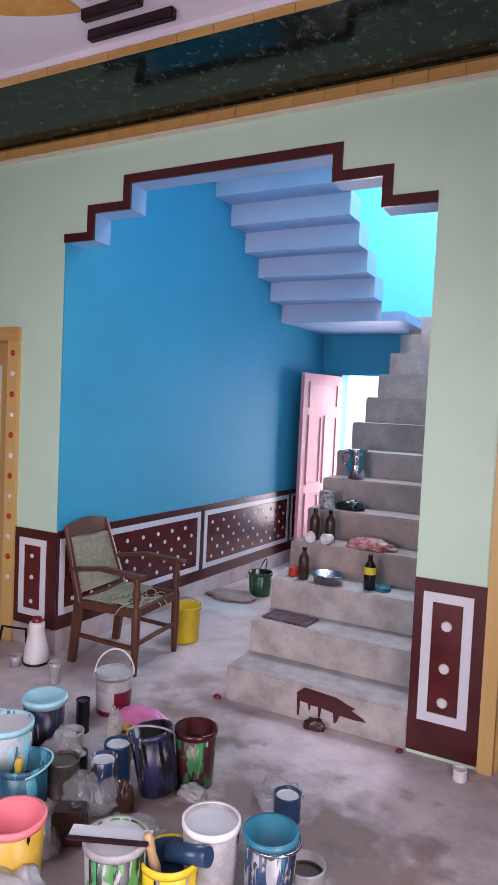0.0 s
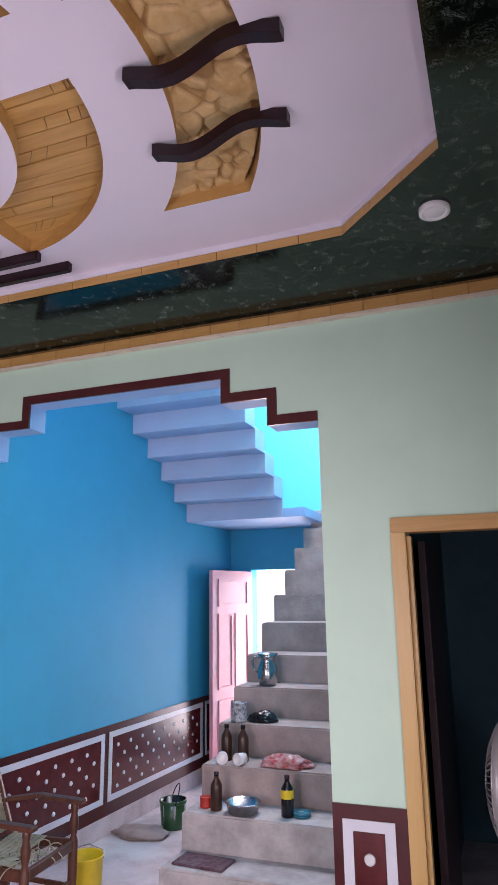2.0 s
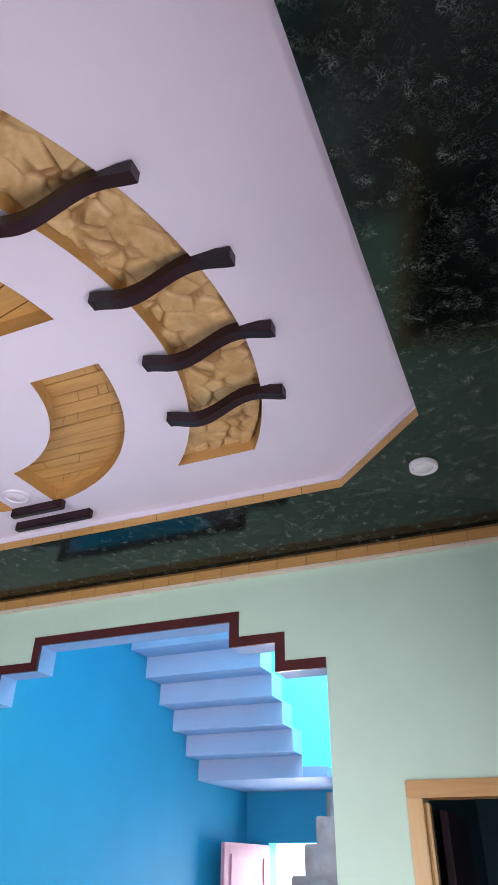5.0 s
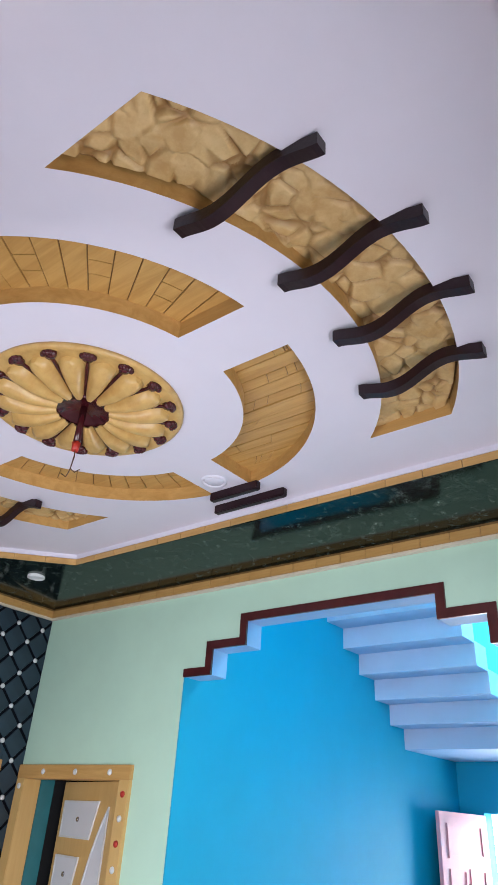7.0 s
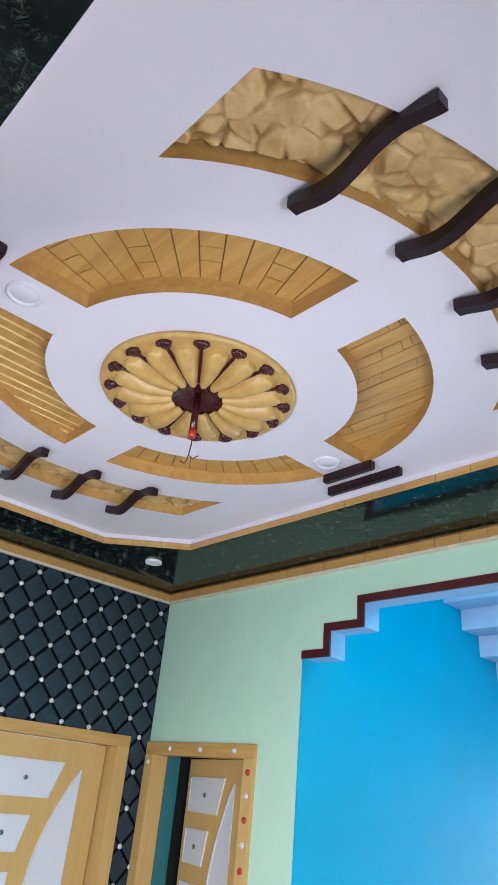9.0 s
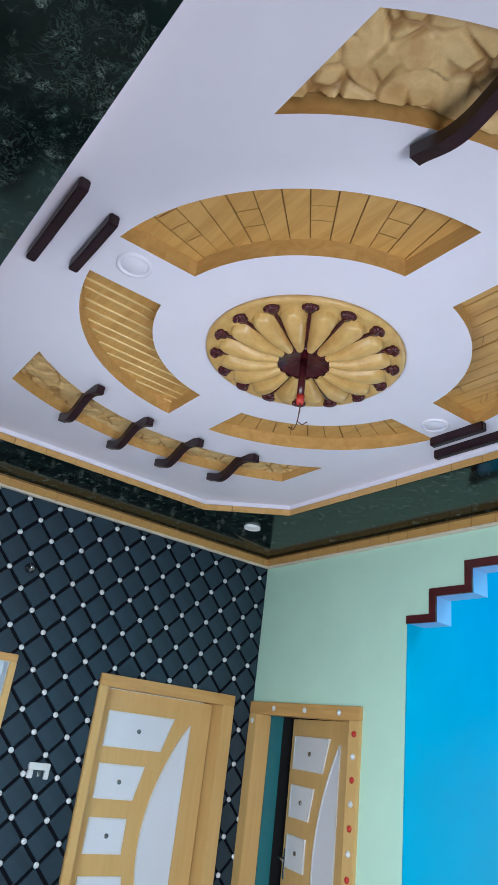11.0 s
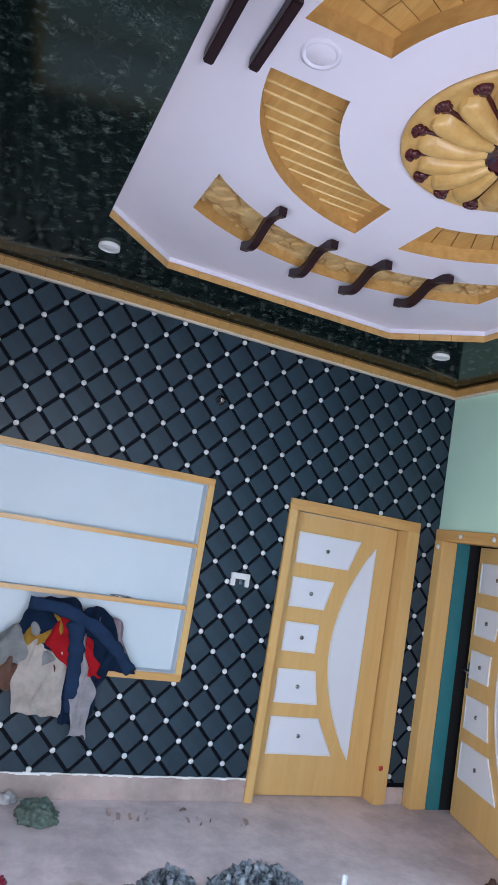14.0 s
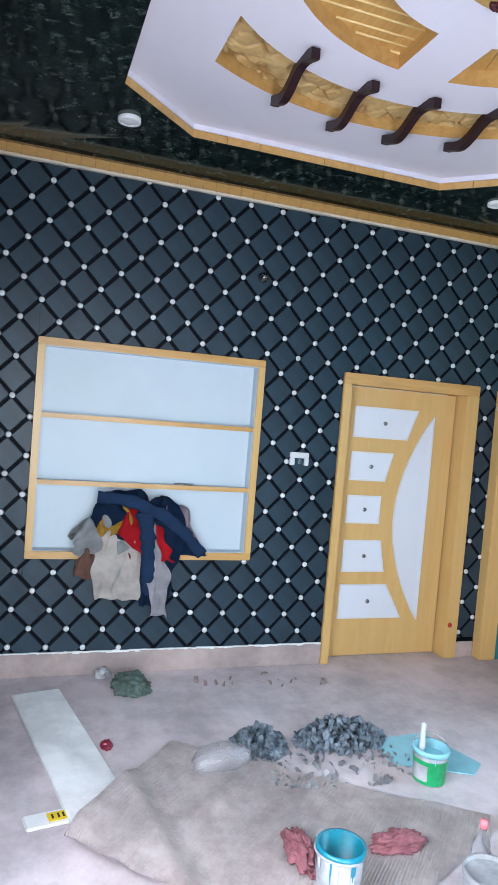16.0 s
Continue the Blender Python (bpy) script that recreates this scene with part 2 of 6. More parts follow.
def part(name, bm, material, parent=None, label="", smooth=False):
    ob = new(name, finish(name, bm, material, smooth) if not isinstance(bm, bpy.types.Mesh) else bm)
    if parent:
        ob.parent = parent
    if label:
        ob["label"] = label
    return ob


def structure(name, bm, material, label, category, smooth=False):
    return tagged(part(name, bm, material, None, "", smooth), label, category, kind="structure")


def thing(name, label, category, group="", at=None):
    ob = new(name)
    ob.empty_display_size = .1
    if at is not None:
        ob.matrix_world = at if isinstance(at, Matrix) else Matrix.Translation(at)
    return tagged(ob, label, category, group)


def sheet(loops, depth, mats, m=Matrix(), side=0):
    """A slab from 2D outlines (the first outside, the rest holes), thick along its normal; m stands it up."""
    cu = bpy.data.curves.new("outline", 'CURVE')
    cu.dimensions, cu.fill_mode, cu.extrude = '2D', 'BOTH', depth / 2
    for loop in loops:
        sp = cu.splines.new('POLY')
        sp.points.add(len(loop) - 1)
        for p, (x, y) in zip(sp.points, loop):
            p.co = (x, y, 0, 1)
        sp.use_cyclic_u = True
    ob = bpy.data.objects.new("outline", cu)
    me = bpy.data.meshes.new_from_object(ob)
    bpy.data.objects.remove(ob)
    bpy.data.curves.remove(cu)
    me.materials.clear()
    for mm in (mats if isinstance(mats, (list, tuple)) else [mats]):
        me.materials.append(mm)
    for p in me.polygons:
        p.use_smooth = False
        p.material_index = side if abs(p.normal.z) < .5 else 0
    me.transform(m)
    bm = bmesh.new()
    bm.from_mesh(me)
    bmesh.ops.remove_doubles(bm, verts=bm.verts, dist=1e-4)
    bm.to_mesh(me)
    bm.free()
    return me


def stand_xz(y):
    """2D (x, z) outlines become a wall in the plane y."""
    return Matrix.Translation((0, y, 0)) @ Matrix(((1, 0, 0, 0), (0, 0, -1, 0), (0, 1, 0, 0), (0, 0, 0, 1)))


def stand_yz(x):
    """2D (y, z) outlines become a wall in the plane x."""
    return Matrix.Translation((x, 0, 0)) @ Matrix(((0, 0, 1, 0), (1, 0, 0, 0), (0, 1, 0, 0), (0, 0, 0, 1)))


def rect(x0, x1, y0, y1):
    return [(x0, y0), (x1, y0), (x1, y1), (x0, y1)]


# ---- structure: main room ----
XW, XE, YS, YN, ZS, ZC = -4.0, 1.30, -0.55, 3.2, 3.30, 3.38
CX, CY = -1.5, 1.382

bm = B()
add_box(bm, XW - .3, XE + .3, YS - .3, YN + .02, -.2, 0)
add_box(bm, XW - .3, XE + 1.5, YN + .02, 9.5, -.2, 0)
structure("floor", bm, M_FLOOR, "dusty grey-pink cement floor with paint stains, darker round the buckets", "floor")

# north wall: door openings and the stepped arch
arch = [(-2.453, 0), (-2.453, 2.61), (-2.22, 2.61), (-2.22, 2.77), (-1.95, 2.77), (-1.95, 2.92), (-.686, 2.92), (-.686, 2.78), (-.424, 2.78), (-.424, 2.63), (-.156, 2.63), (-.156, 0)]
outline = [(XW - .25, 0), (-3.93, 0), (-3.93, 2.02), (-2.90, 2.02), (-2.90, 0)] + arch + [(.24, 0), (.24, 2.05), (1.20, 2.05), (1.20, 0), (XE + .25, 0), (XE + .25, 3.6), (XW - .25, 3.6)]
me = sheet([outline], .15, [M_GREEN, M_SOFFITBLUE], stand_xz(YN + .075), 1)
for p in me.polygons:
    if p.material_index == 1 and (p.center.z < 2.55 or p.center.x < -2.8 or p.center.x > .1):
        p.material_index = 2 if -2.8 < p.center.x < .1 else 0
me.materials.append(M_BLUE)
structure("wall_north", me, None, "pale mint green plastered wall with a stepped arch", "wall")

# maroon border round the stepped arch
tw = .05
t_out = [(-2.453, 2.66), (-2.27, 2.66), (-2.27, 2.82), (-2.0, 2.82), (-2.0, 2.97), (-.636, 2.97), (-.636, 2.83), (-.374, 2.83), (-.374, 2.68), (-.156, 2.68)]
t_in = [(-.156, 2.628), (-.426, 2.628), (-.426, 2.778), (-.688, 2.778), (-.688, 2.918), (-1.948, 2.918), (-1.948, 2.768), (-2.218, 2.768), (-2.218, 2.608), (-2.453, 2.608)]
structure("arch_trim", sheet([t_out + t_in], .016, M_MAROON, stand_xz(YN - .004)), None, "dark maroon border round the stepped arch", "trim")

# west wall with the niche and a door
NY0, NY1, NZ0, NZ1 = -.17, 1.215, .80, 2.075
DY0, DY1 = 1.918, 2.90
wl = [(YS - .25, 0), (DY0, 0), (DY0, 2.03), (DY1, 2.03), (DY1, 0), (YN, 0), (YN, 3.6), (YS - .25, 3.6)]
structure("wall_west", sheet([wl, rect(NY0, NY1, NZ0, NZ1)], .24, [M_WALLBASE, M_GOLDZ], stand_yz(XW - .12), 1), None, "near-black wall under quilted slate-blue diamond panels", "wall")

# unseen south and east walls; window and doorway are assumed, to light the room
structure("wall_south", sheet([rect(XW - .25, XE + .25, 0, 3.6), rect(-1.80, -.10, .7, 2.25)], .24, M_DIAMOND, stand_xz(YS - .12)), None, "unseen dark slate wall with an assumed window opening", "wall")
structure("wall_east", sheet([[(YS, 0), (.05, 0), (.05, 2.1), (1.15, 2.1), (1.15, 0), (YN, 0), (YN, 3.6), (YS, 3.6)]], .24, M_DIAMOND, stand_yz(XE + .12)), None, "unseen dark slate wall with an assumed doorway", "wall")

# ceiling: marble soffit, octagonal tray
OX0, OX1, OY0, OY1, OC = -3.53, .575, .095, 2.64, .45
octo = [(OX0 + OC, OY0), (OX1 - OC, OY0), (OX1, OY0 + OC), (OX1, OY1 - OC), (OX1 - OC, OY1), (OX0 + OC, OY1), (OX0, OY1 - OC), (OX0, OY0 + OC)]
ZO = 3.238
bm = B()
_o = [bm.verts.new((x, y, ZO)) for x, y in ((XW, YS), (XE, YS), (XE, YN), (XW, YN))]
_i = [bm.verts.new((x, y, ZS)) for x, y in octo]
for f in ((_o[0], _o[1], _i[1], _i[0]), (_o[1], _o[2], _i[3], _i[2]), (_o[2], _o[3], _i[5], _i[4]), (_o[3], _o[0], _i[7], _i[6]), (_o[1], _i[2], _i[1]), (_o[2], _i[4], _i[3]), (_o[3], _i[6], _i[5]), (_o[0], _i[0], _i[7])):
    bm.faces.new(f)
r = bmesh.ops.extrude_face_region(bm, geom=bm.faces[:])
bmesh.ops.translate(bm, vec=(0, 0, .004), verts=[v for v in r["geom"] if isinstance(v, bmesh.types.BMVert)])
structure("ceiling_border", bm, M_MARBLE, "polished dark green marble ceiling border, sloping up from the walls", "ceiling")


def arc_loop(r0, r1, inside, n=28):
    """An arc-shaped outline about the ceiling's centre from polar limits given by inside(r) -> (a0, a1)."""
    pts = []
    a0, a1 = inside(r1)
    pts += [(CX + r1 * math.cos(a0 + (a1 - a0) * k / n), CY + r1 * math.sin(a0 + (a1 - a0) * k / n)) for k in range(n + 1)]
    a0, a1 = inside(r0)
    pts += [(CX + r0 * math.cos(a1 + (a0 - a1) * k / n), CY + r0 * math.sin(a1 + (a0 - a1) * k / n)) for k in range(n + 1)]
    return [(x + .034 * (y - CY), y) for x, y in pts]


GAP, R0, R1, Q0, Q1, QD = .13, .69, 1.005, 1.28, 1.582, .91
quads = []
for q in range(4):
    quads.append(lambda r, q=q: (q * math.pi / 2 + math.asin(GAP / r), (q + 1) * math.pi / 2 - math.asin(GAP / r)))
sides = [lambda r, s=s: (s + -math.asin(QD / r), s + math.asin(QD / r)) for s in (0, math.pi)]
holes = [arc_loop(R0, R1, f) for f in quads] + [arc_loop(Q0, Q1, f) for f in sides]
big = [(OX0 - .1, OY0 - .1), (OX1 + .1, OY0 - .1), (OX1 + .1, OY1 + .1), (OX0 - .1, OY1 + .1)]
structure("ceiling", sheet([big] + holes, .09, [M_WHITE, M_GOLD], Matrix.Translation((0, 0, ZC + .045)), 1), None, "lilac-white plaster tray ceiling with curved recesses", "ceiling")


def arc_strip(bm, r0, r1, a0, a1, z, n=4, mi=0, thick=.012):
    """One curved board: bottom face at z, with edges."""
    lo = [[bm.verts.new((CX + r * math.cos(a0 + (a1 - a0) * k / n), CY + r * math.sin(a0 + (a1 - a0) * k / n), zz)) for k in range(n + 1)] for r, zz in ((r0, z), (r1, z), (r0, z + thick), (r1, z + thick))]
    for k in range(n):
        for a, b in ((0, 1), (2, 0), (1, 3)):
            bm.faces.new((lo[a][k], lo[b][k], lo[b][k + 1], lo[a][k + 1])).material_index = mi
    for k in (0, n):
        bm.faces.new((lo[0][k], lo[1][k], lo[3][k], lo[2][k])).material_index = mi


# recess backs: ochre boards in the four inner arcs, carved stone relief in the two outer ones
ZB = ZC + .078
M_BOARD = wood("ochre_board_paint", (.55, .32, .10), (.43, .23, .06), .42, 0, 6)
M_STONE = mat("ochre_stone_relief", (.64, .45, .21), .5, var=.25, scale=10, bump=.2, bscale=60, col2=(.50, .31, .115))
_nt = M_STONE.node_tree
_b = _nt.nodes["Principled BSDF"]
# colour turns brown along the creases of the relief
_at = _nt.nodes.new("ShaderNodeAttribute")
_at.attribute_name = "crease_tone"
_rp = _nt.nodes.new("ShaderNodeValToRGB")
_rp.color_ramp.elements[0].position, _rp.color_ramp.elements[1].position = .25, .95
_rp.color_ramp.elements[0].color, _rp.color_ramp.elements[1].color = (.85, .85, .85, 1), (0, 0, 0, 1)
_nt.links.new(_at.outputs["Fac"], _rp.inputs[0])
_mx = _nt.nodes.new("ShaderNodeMix")
_mx.data_type = 'RGBA'
_nt.links.new(_rp.outputs[0], _mx.inputs[0])
_nt.links.new(_b.inputs["Base Color"].links[0].from_socket, _mx.inputs[6])
_mx.inputs[7].default_value = (.26, .13, .035, 1)
_nt.links.new(_mx.outputs[2], _b.inputs["Base Color"])
M_PALEBEAD = mat("pale_ochre_bead_gloss", (.72, .52, .24), .2, var=.1, scale=20)
M_CREASE = mat("brown_crease_paint", (.24, .125, .035), .5, var=.35, scale=20)
rnd = random.Random(4)
bm = B()
add_box(bm, OX0, OX1, OY0 - .05, OY1 + .05, ZB + .004, ZB + .03)
for f in bm.faces:
    f.material_index = 1
for q in (1, 3):
    a, end = q * math.pi / 2 + .10, (q + 1) * math.pi / 2 - .10
    i = 0
    while a < end - .01:
        b = min(a + .106, end)
        if i % 3 == 1:
            cuts = sorted([R0 - .02, R1 + .02] + [R0 + .31 * (f + rnd.uniform(-.05, .05)) for f in (.27, .52, .78)])
            for c0, c1 in zip(cuts, cuts[1:]):
                arc_strip(bm, c0 + .002, c1 - .002, a + .003, b - .003, ZB - rnd.uniform(0, .003), 2)
        else:
            arc_strip(bm, R0 - .02, R1 + .02, a + .003, b - .003, ZB - rnd.uniform(.002, .005), 3)
        a, i = b, i + 1
for sx, sy in ((1, 1), (-1, -1)):
    y, i = .10, 0
    while y < 1.0:
        h = .062 if i % 2 else .078
        y1 = min(y + h, 1.0)
        cols = []
        for k in range(5):
            yy = y + .003 + (y1 - y - .006) * k / 4
            xi = math.sqrt(max(0, (R0 - .02) ** 2 - yy * yy)) if yy < R0 - .02 else 0
            xo = math.sqrt(max(0, (R1 + .02) ** 2 - yy * yy))
            cols.append((max(xi, .1), xo, yy))
        cuts = [0, 1] if i % 2 == 0 else sorted([0, 1] + [rnd.uniform(.15, .85) for _ in range(3)])
        for c0, c1 in zip(cuts, cuts[1:]):
            z = ZB - rnd.uniform(.001, .006)
            rows = [[bm.verts.new((CX + sx * (xi + (xo - xi) * c + (.002 if c == c0 else -.002)), CY + sy * yy, zz) if sx > 0 else (CX - yy, CY - (xi + (xo - xi) * c), zz)) for c, zz in ((c0, z), (c1, z), (c1, z + .012), (c0, z + .012))] for xi, xo, yy in cols if xo - xi > .03]
            for ra, rb in zip(rows, rows[1:]):
                for k in range(4):
                    bm.faces.new((ra[k], ra[(k + 1) % 4], rb[(k + 1) % 4], rb[k]))
            if len(rows) > 1:
                bm.faces.new(rows[0])
                bm.faces.new(rows[-1])
        if sx < 0:
            yy = y1 - .0015
            xi, xo = math.sqrt(max(.01, (R0 - .015) ** 2 - yy * yy)) if yy < R0 - .02 else .1, math.sqrt(max(0, (R1 + .01) ** 2 - yy * yy))
            if xo - xi > .06:
                tube(bm, [(CX - yy, CY - xi, ZB - .006), (CX - yy, CY - xo, ZB - .006)], .006, 6, 2)
        y, i = y1, i + 1
structure("ceiling_recess_boards", bm, [M_BOARD, M_CREASE, M_PALEBEAD], "ochre grained boards lining the curved ceiling recesses", "ceiling")

bm = B()
crease_tone = bm.verts.layers.float.new("crease_tone")
for s in (0, math.pi):
    nr, na = 56, 330
    grid = []
    for i in range(nr + 1):
        r = Q0 - .01 + (Q1 - Q0 + .02) * i / nr
        row = []
        for k in range(na + 1):
            a = s - .81 + 1.62 * k / na
            p = Vector((CX + r * math.cos(a), CY + r * math.sin(a), 0))
            w = p * 12 + Vector((s * 3, 0, 0)) + Vector((noise.noise(p * 6), noise.noise(p * 6 + Vector((7, 3, 1))), 0)) * .22
            d, q = noise.voronoi(w)
            gap = d[1] - d[0]
            broken = max(0, min(1, .50 + 2.0 * noise.noise(p * 8 + Vector((11, 2, 5)))))
            crease = max(0, 1 - gap * 6.0) * broken
            lean = (w - q[0]).dot(Vector((noise.cell(q[0] * 3.1), noise.cell(q[0] * 5.7 + Vector((4, 1, 0))), 0)))
            h = .020 + .010 * lean + .005 * noise.cell(q[0] * 2.3) - .020 * crease ** .7 + .004 * noise.noise(p * 24)
            v = bm.verts.new((p.x, p.y, ZB - .002 - max(.001, h)))
            v[crease_tone] = 1 - crease + .35 * min(0, noise.noise(p * 9 + Vector((3, 9, 0))))
            row.append(v)
        grid.append(row)
    for i in range(nr):
        for k in range(na):
            f = bm.faces.new((grid[i][k], grid[i][k + 1], grid[i + 1][k + 1], grid[i + 1][k]))
            f.smooth = True
structure("ceiling_recess_stone", bm, [M_STONE, M_CREASE], "carved stone-look relief painted ochre in curved recess", "ceiling")

# trims: cornice at the walls, lip of the tray
def cornice(name, m, length, block, material, label):
    """A cornice along local x, its face towards -y: dark core, ochre blocks with open joints, pale lower bead."""
    ob = tagged(thing(name, label, "cornice", at=m), kind="structure")
    bm = B()
    # brown core; its bare top strip paints in the shadow gap above the blocks
    add_box(bm, 0, length, -.030, 0, ZO - .066, ZO + .003)
    part("core", bm, M_CREASE, ob)
    n = round(length / block)
    bm = B()
    add_box(bm, .001, length / n - .001, -.040, -.0305, ZO - .066, ZO - .012, .003)
    me = finish("block", bm, material)
    for k in range(n):
        part("block", me, None, ob).location = (length * k / n, 0, 0)
    bm = B()
    add_box(bm, 0, length, -.035, 0, ZO - .082, ZO - .0665, .002)
    part("bead", bm, M_CREAM, ob, "pale cream bead")
    return ob


M_CREAM = mat("pale_cream_paint", (.70, .62, .50), .45, var=.12, scale=12)
cornice("cornice_north", pose(XW + .04, YN, 0), XE - XW - .04, .17, M_GOLD, "ochre grained cornice with block joints along the wall top")
cornice("cornice_west", pose(XW, YS, 0, 0, 0, 90), YN - YS, .085, M_GOLD, "ochre grained cornice with close joints along the dark wall")
bm = B()
add_box(bm, XW + .04, XE - .04, YS, YS + .04, ZO - .062, ZO + .003, .008)
structure("cornice_south", bm, M_GOLD, "ochre grained cornice along the wall top", "trim")
bm = B()
add_box(bm, XE - .04, XE, YS, YN - .04, ZO - .062, ZO + .003, .008)
structure("cornice_east", bm, M_GOLDY, "ochre grained cornice along the wall top", "trim")


def grow(loop, d):
    cx, cy = (OX0 + OX1) / 2, (OY0 + OY1) / 2
    out = []
    for x, y in loop:
        out.append((x + math.copysign(1, x - cx) * d * (1 if abs(abs(x - cx) - (OX1 - OX0) / 2) < 1e-6 else .414), y + math.copysign(1, y - cy) * d * (1 if abs(abs(y - cy) - (OY1 - OY0) / 2) < 1e-6 else .414)))
    return out


bm = B()
for k in range(8):
    a, b = Vector((*grow(octo, .007)[k - 1], ZS + .027)), Vector((*grow(octo, .007)[k], ZS + .027))
    d = (b - a).normalized() * .004
    n = max(2, round((b - a).length / .20))
    for i in range(n):
        p, q = a.lerp(b, i / n), a.lerp(b, (i + 1) / n)
        add_bar(bm, p + d * .35 if i else p - d, q - d * .35 if i < n - 1 else q + d, .014, .044, bev=.002)
structure("tray_trim", bm, M_GOLD, "ochre lip round the octagonal ceiling tray", "trim")
structure("tray_cove", sheet([grow(octo, .03), grow(octo, -.003)], .031, M_WHITE, Matrix.Translation((0, 0, ZC - .0145)), 0), None, "white cove above the ochre lip", "trim")

# ---- structure: stair hall ----
YB = 7.10


def xwall(y):
    return -2.446 + .0567 * (y - 3.2)


structure("wall_hall_west", sheet([[(-2.446, 3.203), (xwall(YB), YB), (-2.6, YB), (-2.75, 3.352), (-2.4525, 3.352), (-2.4525, 3.203)]], 5.0, M_BLUE, Matrix.Translation((0, 0, 2.5))), None, "bright blue plastered wall of the stair hall", "wall")
structure("wall_hall_back", sheet([[(-2.6, 0), (-1.985, 0), (-1.985, 2.04), (-1.2, 2.04), (-1.2, 0), (.3, 0), (.3, 2.60), (-2.6, 2.60)]], .2, M_BLUE, stand_xz(YB + .1)), None, "blue plastered back wall with a door opening", "wall")
# same back wall above the landing, its colour lightened as if lit from above
structure("wall_hall_back_upper", sheet([rect(-2.6, .3, 2.60, 5.0)], .2, M_CYAN, stand_xz(YB + .1)), None, "plastered wall above the landing, coloured bright cyan as skylit", "wall")
structure("wall_hall_east", sheet([rect(3.352, YB, 0, 5)], .18, M_CYAN, stand_yz(.11)), None, "cyan plastered wall beside the stairs", "wall")
# unseen lid, added to stop the sun falling into the stairwell
bm = B()
add_box(bm, -2.75, .3, 3.2, YB + .2, 4.96, 5.1)
structure("ceiling_stairwell", bm, M_WHITE, "unseen white lid added over the stairwell", "ceiling")
bm = B()
add_box(bm, -2.75, .3, YN + .152, YN + .25, 3.0, 4.95)
structure("wall_stairwell_front", bm, M_CYAN, "cyan wall of the upper stairwell", "wall")

structure("baseboard_hall", sheet([[(-2.4445, 3.2), (xwall(6.75) + .0015, 6.75), (xwall(6.75) + .010, 6.75), (-2.434, 3.196), (-2.82, 3.196), (-2.82, 3.2)]], .139, M_FLOOR, Matrix.Translation((0, 0, .07))), None, "raw cement skirting below the maroon dado", "baseboard")
# lower flight
SX0, SX1 = -1.172, 0.02


def step_y(k):
    """Front edge of step k: the upper half of the flight goes longer."""
    return 3.203 + .268 * min(k, 6) + .323 * max(0, k - 6)


def step_z(k):
    """Tread height of step k; -1 is the floor."""
    return 0.0 if k < 0 else .2 + .19 * min(k, 6) + .2133 * max(0, k - 6)


stairs = tagged(thing("staircase", "raw grey cement staircase with paint drips", "stairs"), kind="structure")
for k in range(13):
    bm = B()
    y0 = step_y(k)
    add_box(bm, SX0, SX1, y0, YB - .002 if k > 6 else step_y(k + 3), step_z(k - 4) if k > 2 else 0, step_z(k), .01)
    # lowest three steps in a paler cement; whitish plaster on the first riser
    part("step", bm, M_PALECONC if k < 3 else M_CONC, stairs, "paler whitish cement step" if k < 3 else "")
# landing and the upper flight with its stepped underside
bm = B()
add_box(bm, xwall(6.1), -1.045, 6.07, YB, 2.49, 2.575, .004)
structure("landing", bm, M_SOFFITBLUE, "pale blue painted landing slab", "landing")
upper = tagged(thing("upper_flight", "lavender upper stair flight with undersides in shaded blue", "stairs"), kind="structure")
for k in range(8):
    y0 = 6.07 - .25 * k - (.003 if k == 0 else 0)
    z0 = 2.492 + .175 * k
    bm = B()
    add_box(bm, xwall(5) - .06, -1.262, y0, y0 + .252 if k else y0 + .0025, z0, z0 + .195 if k else z0 + .174, 0)
    # front faces lavender; the blue of the rest carries the underside shade
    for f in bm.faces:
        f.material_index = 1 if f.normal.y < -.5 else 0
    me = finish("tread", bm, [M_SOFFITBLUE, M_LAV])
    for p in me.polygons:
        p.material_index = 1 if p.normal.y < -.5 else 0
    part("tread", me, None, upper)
# glowing slab in place of the bright yard beyond the back door
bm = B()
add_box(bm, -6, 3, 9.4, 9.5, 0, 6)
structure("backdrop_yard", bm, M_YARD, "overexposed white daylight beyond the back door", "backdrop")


# ---- fittings of the main room ----


def offset_loop(loop, d):
    """The outline moved inwards by d (counter-clockwise outlines)."""
    out, n = [], len(loop)
    for i in range(n):
        a, b, c = Vector(loop[i - 1]), Vector(loop[i]), Vector(loop[(i + 1) % n])
        e1, e2 = (b - a).normalized(), (c - b).normalized()
        n1, n2 = Vector((-e1.y, e1.x)), Vector((-e2.y, e2.x))
        k = (n1 + n2)
        k = k / max(.35, k.dot(n1)) if k.length > 1e-6 else n1
        out.append((b.x + k.x * d, b.y + k.y * d))
    return out


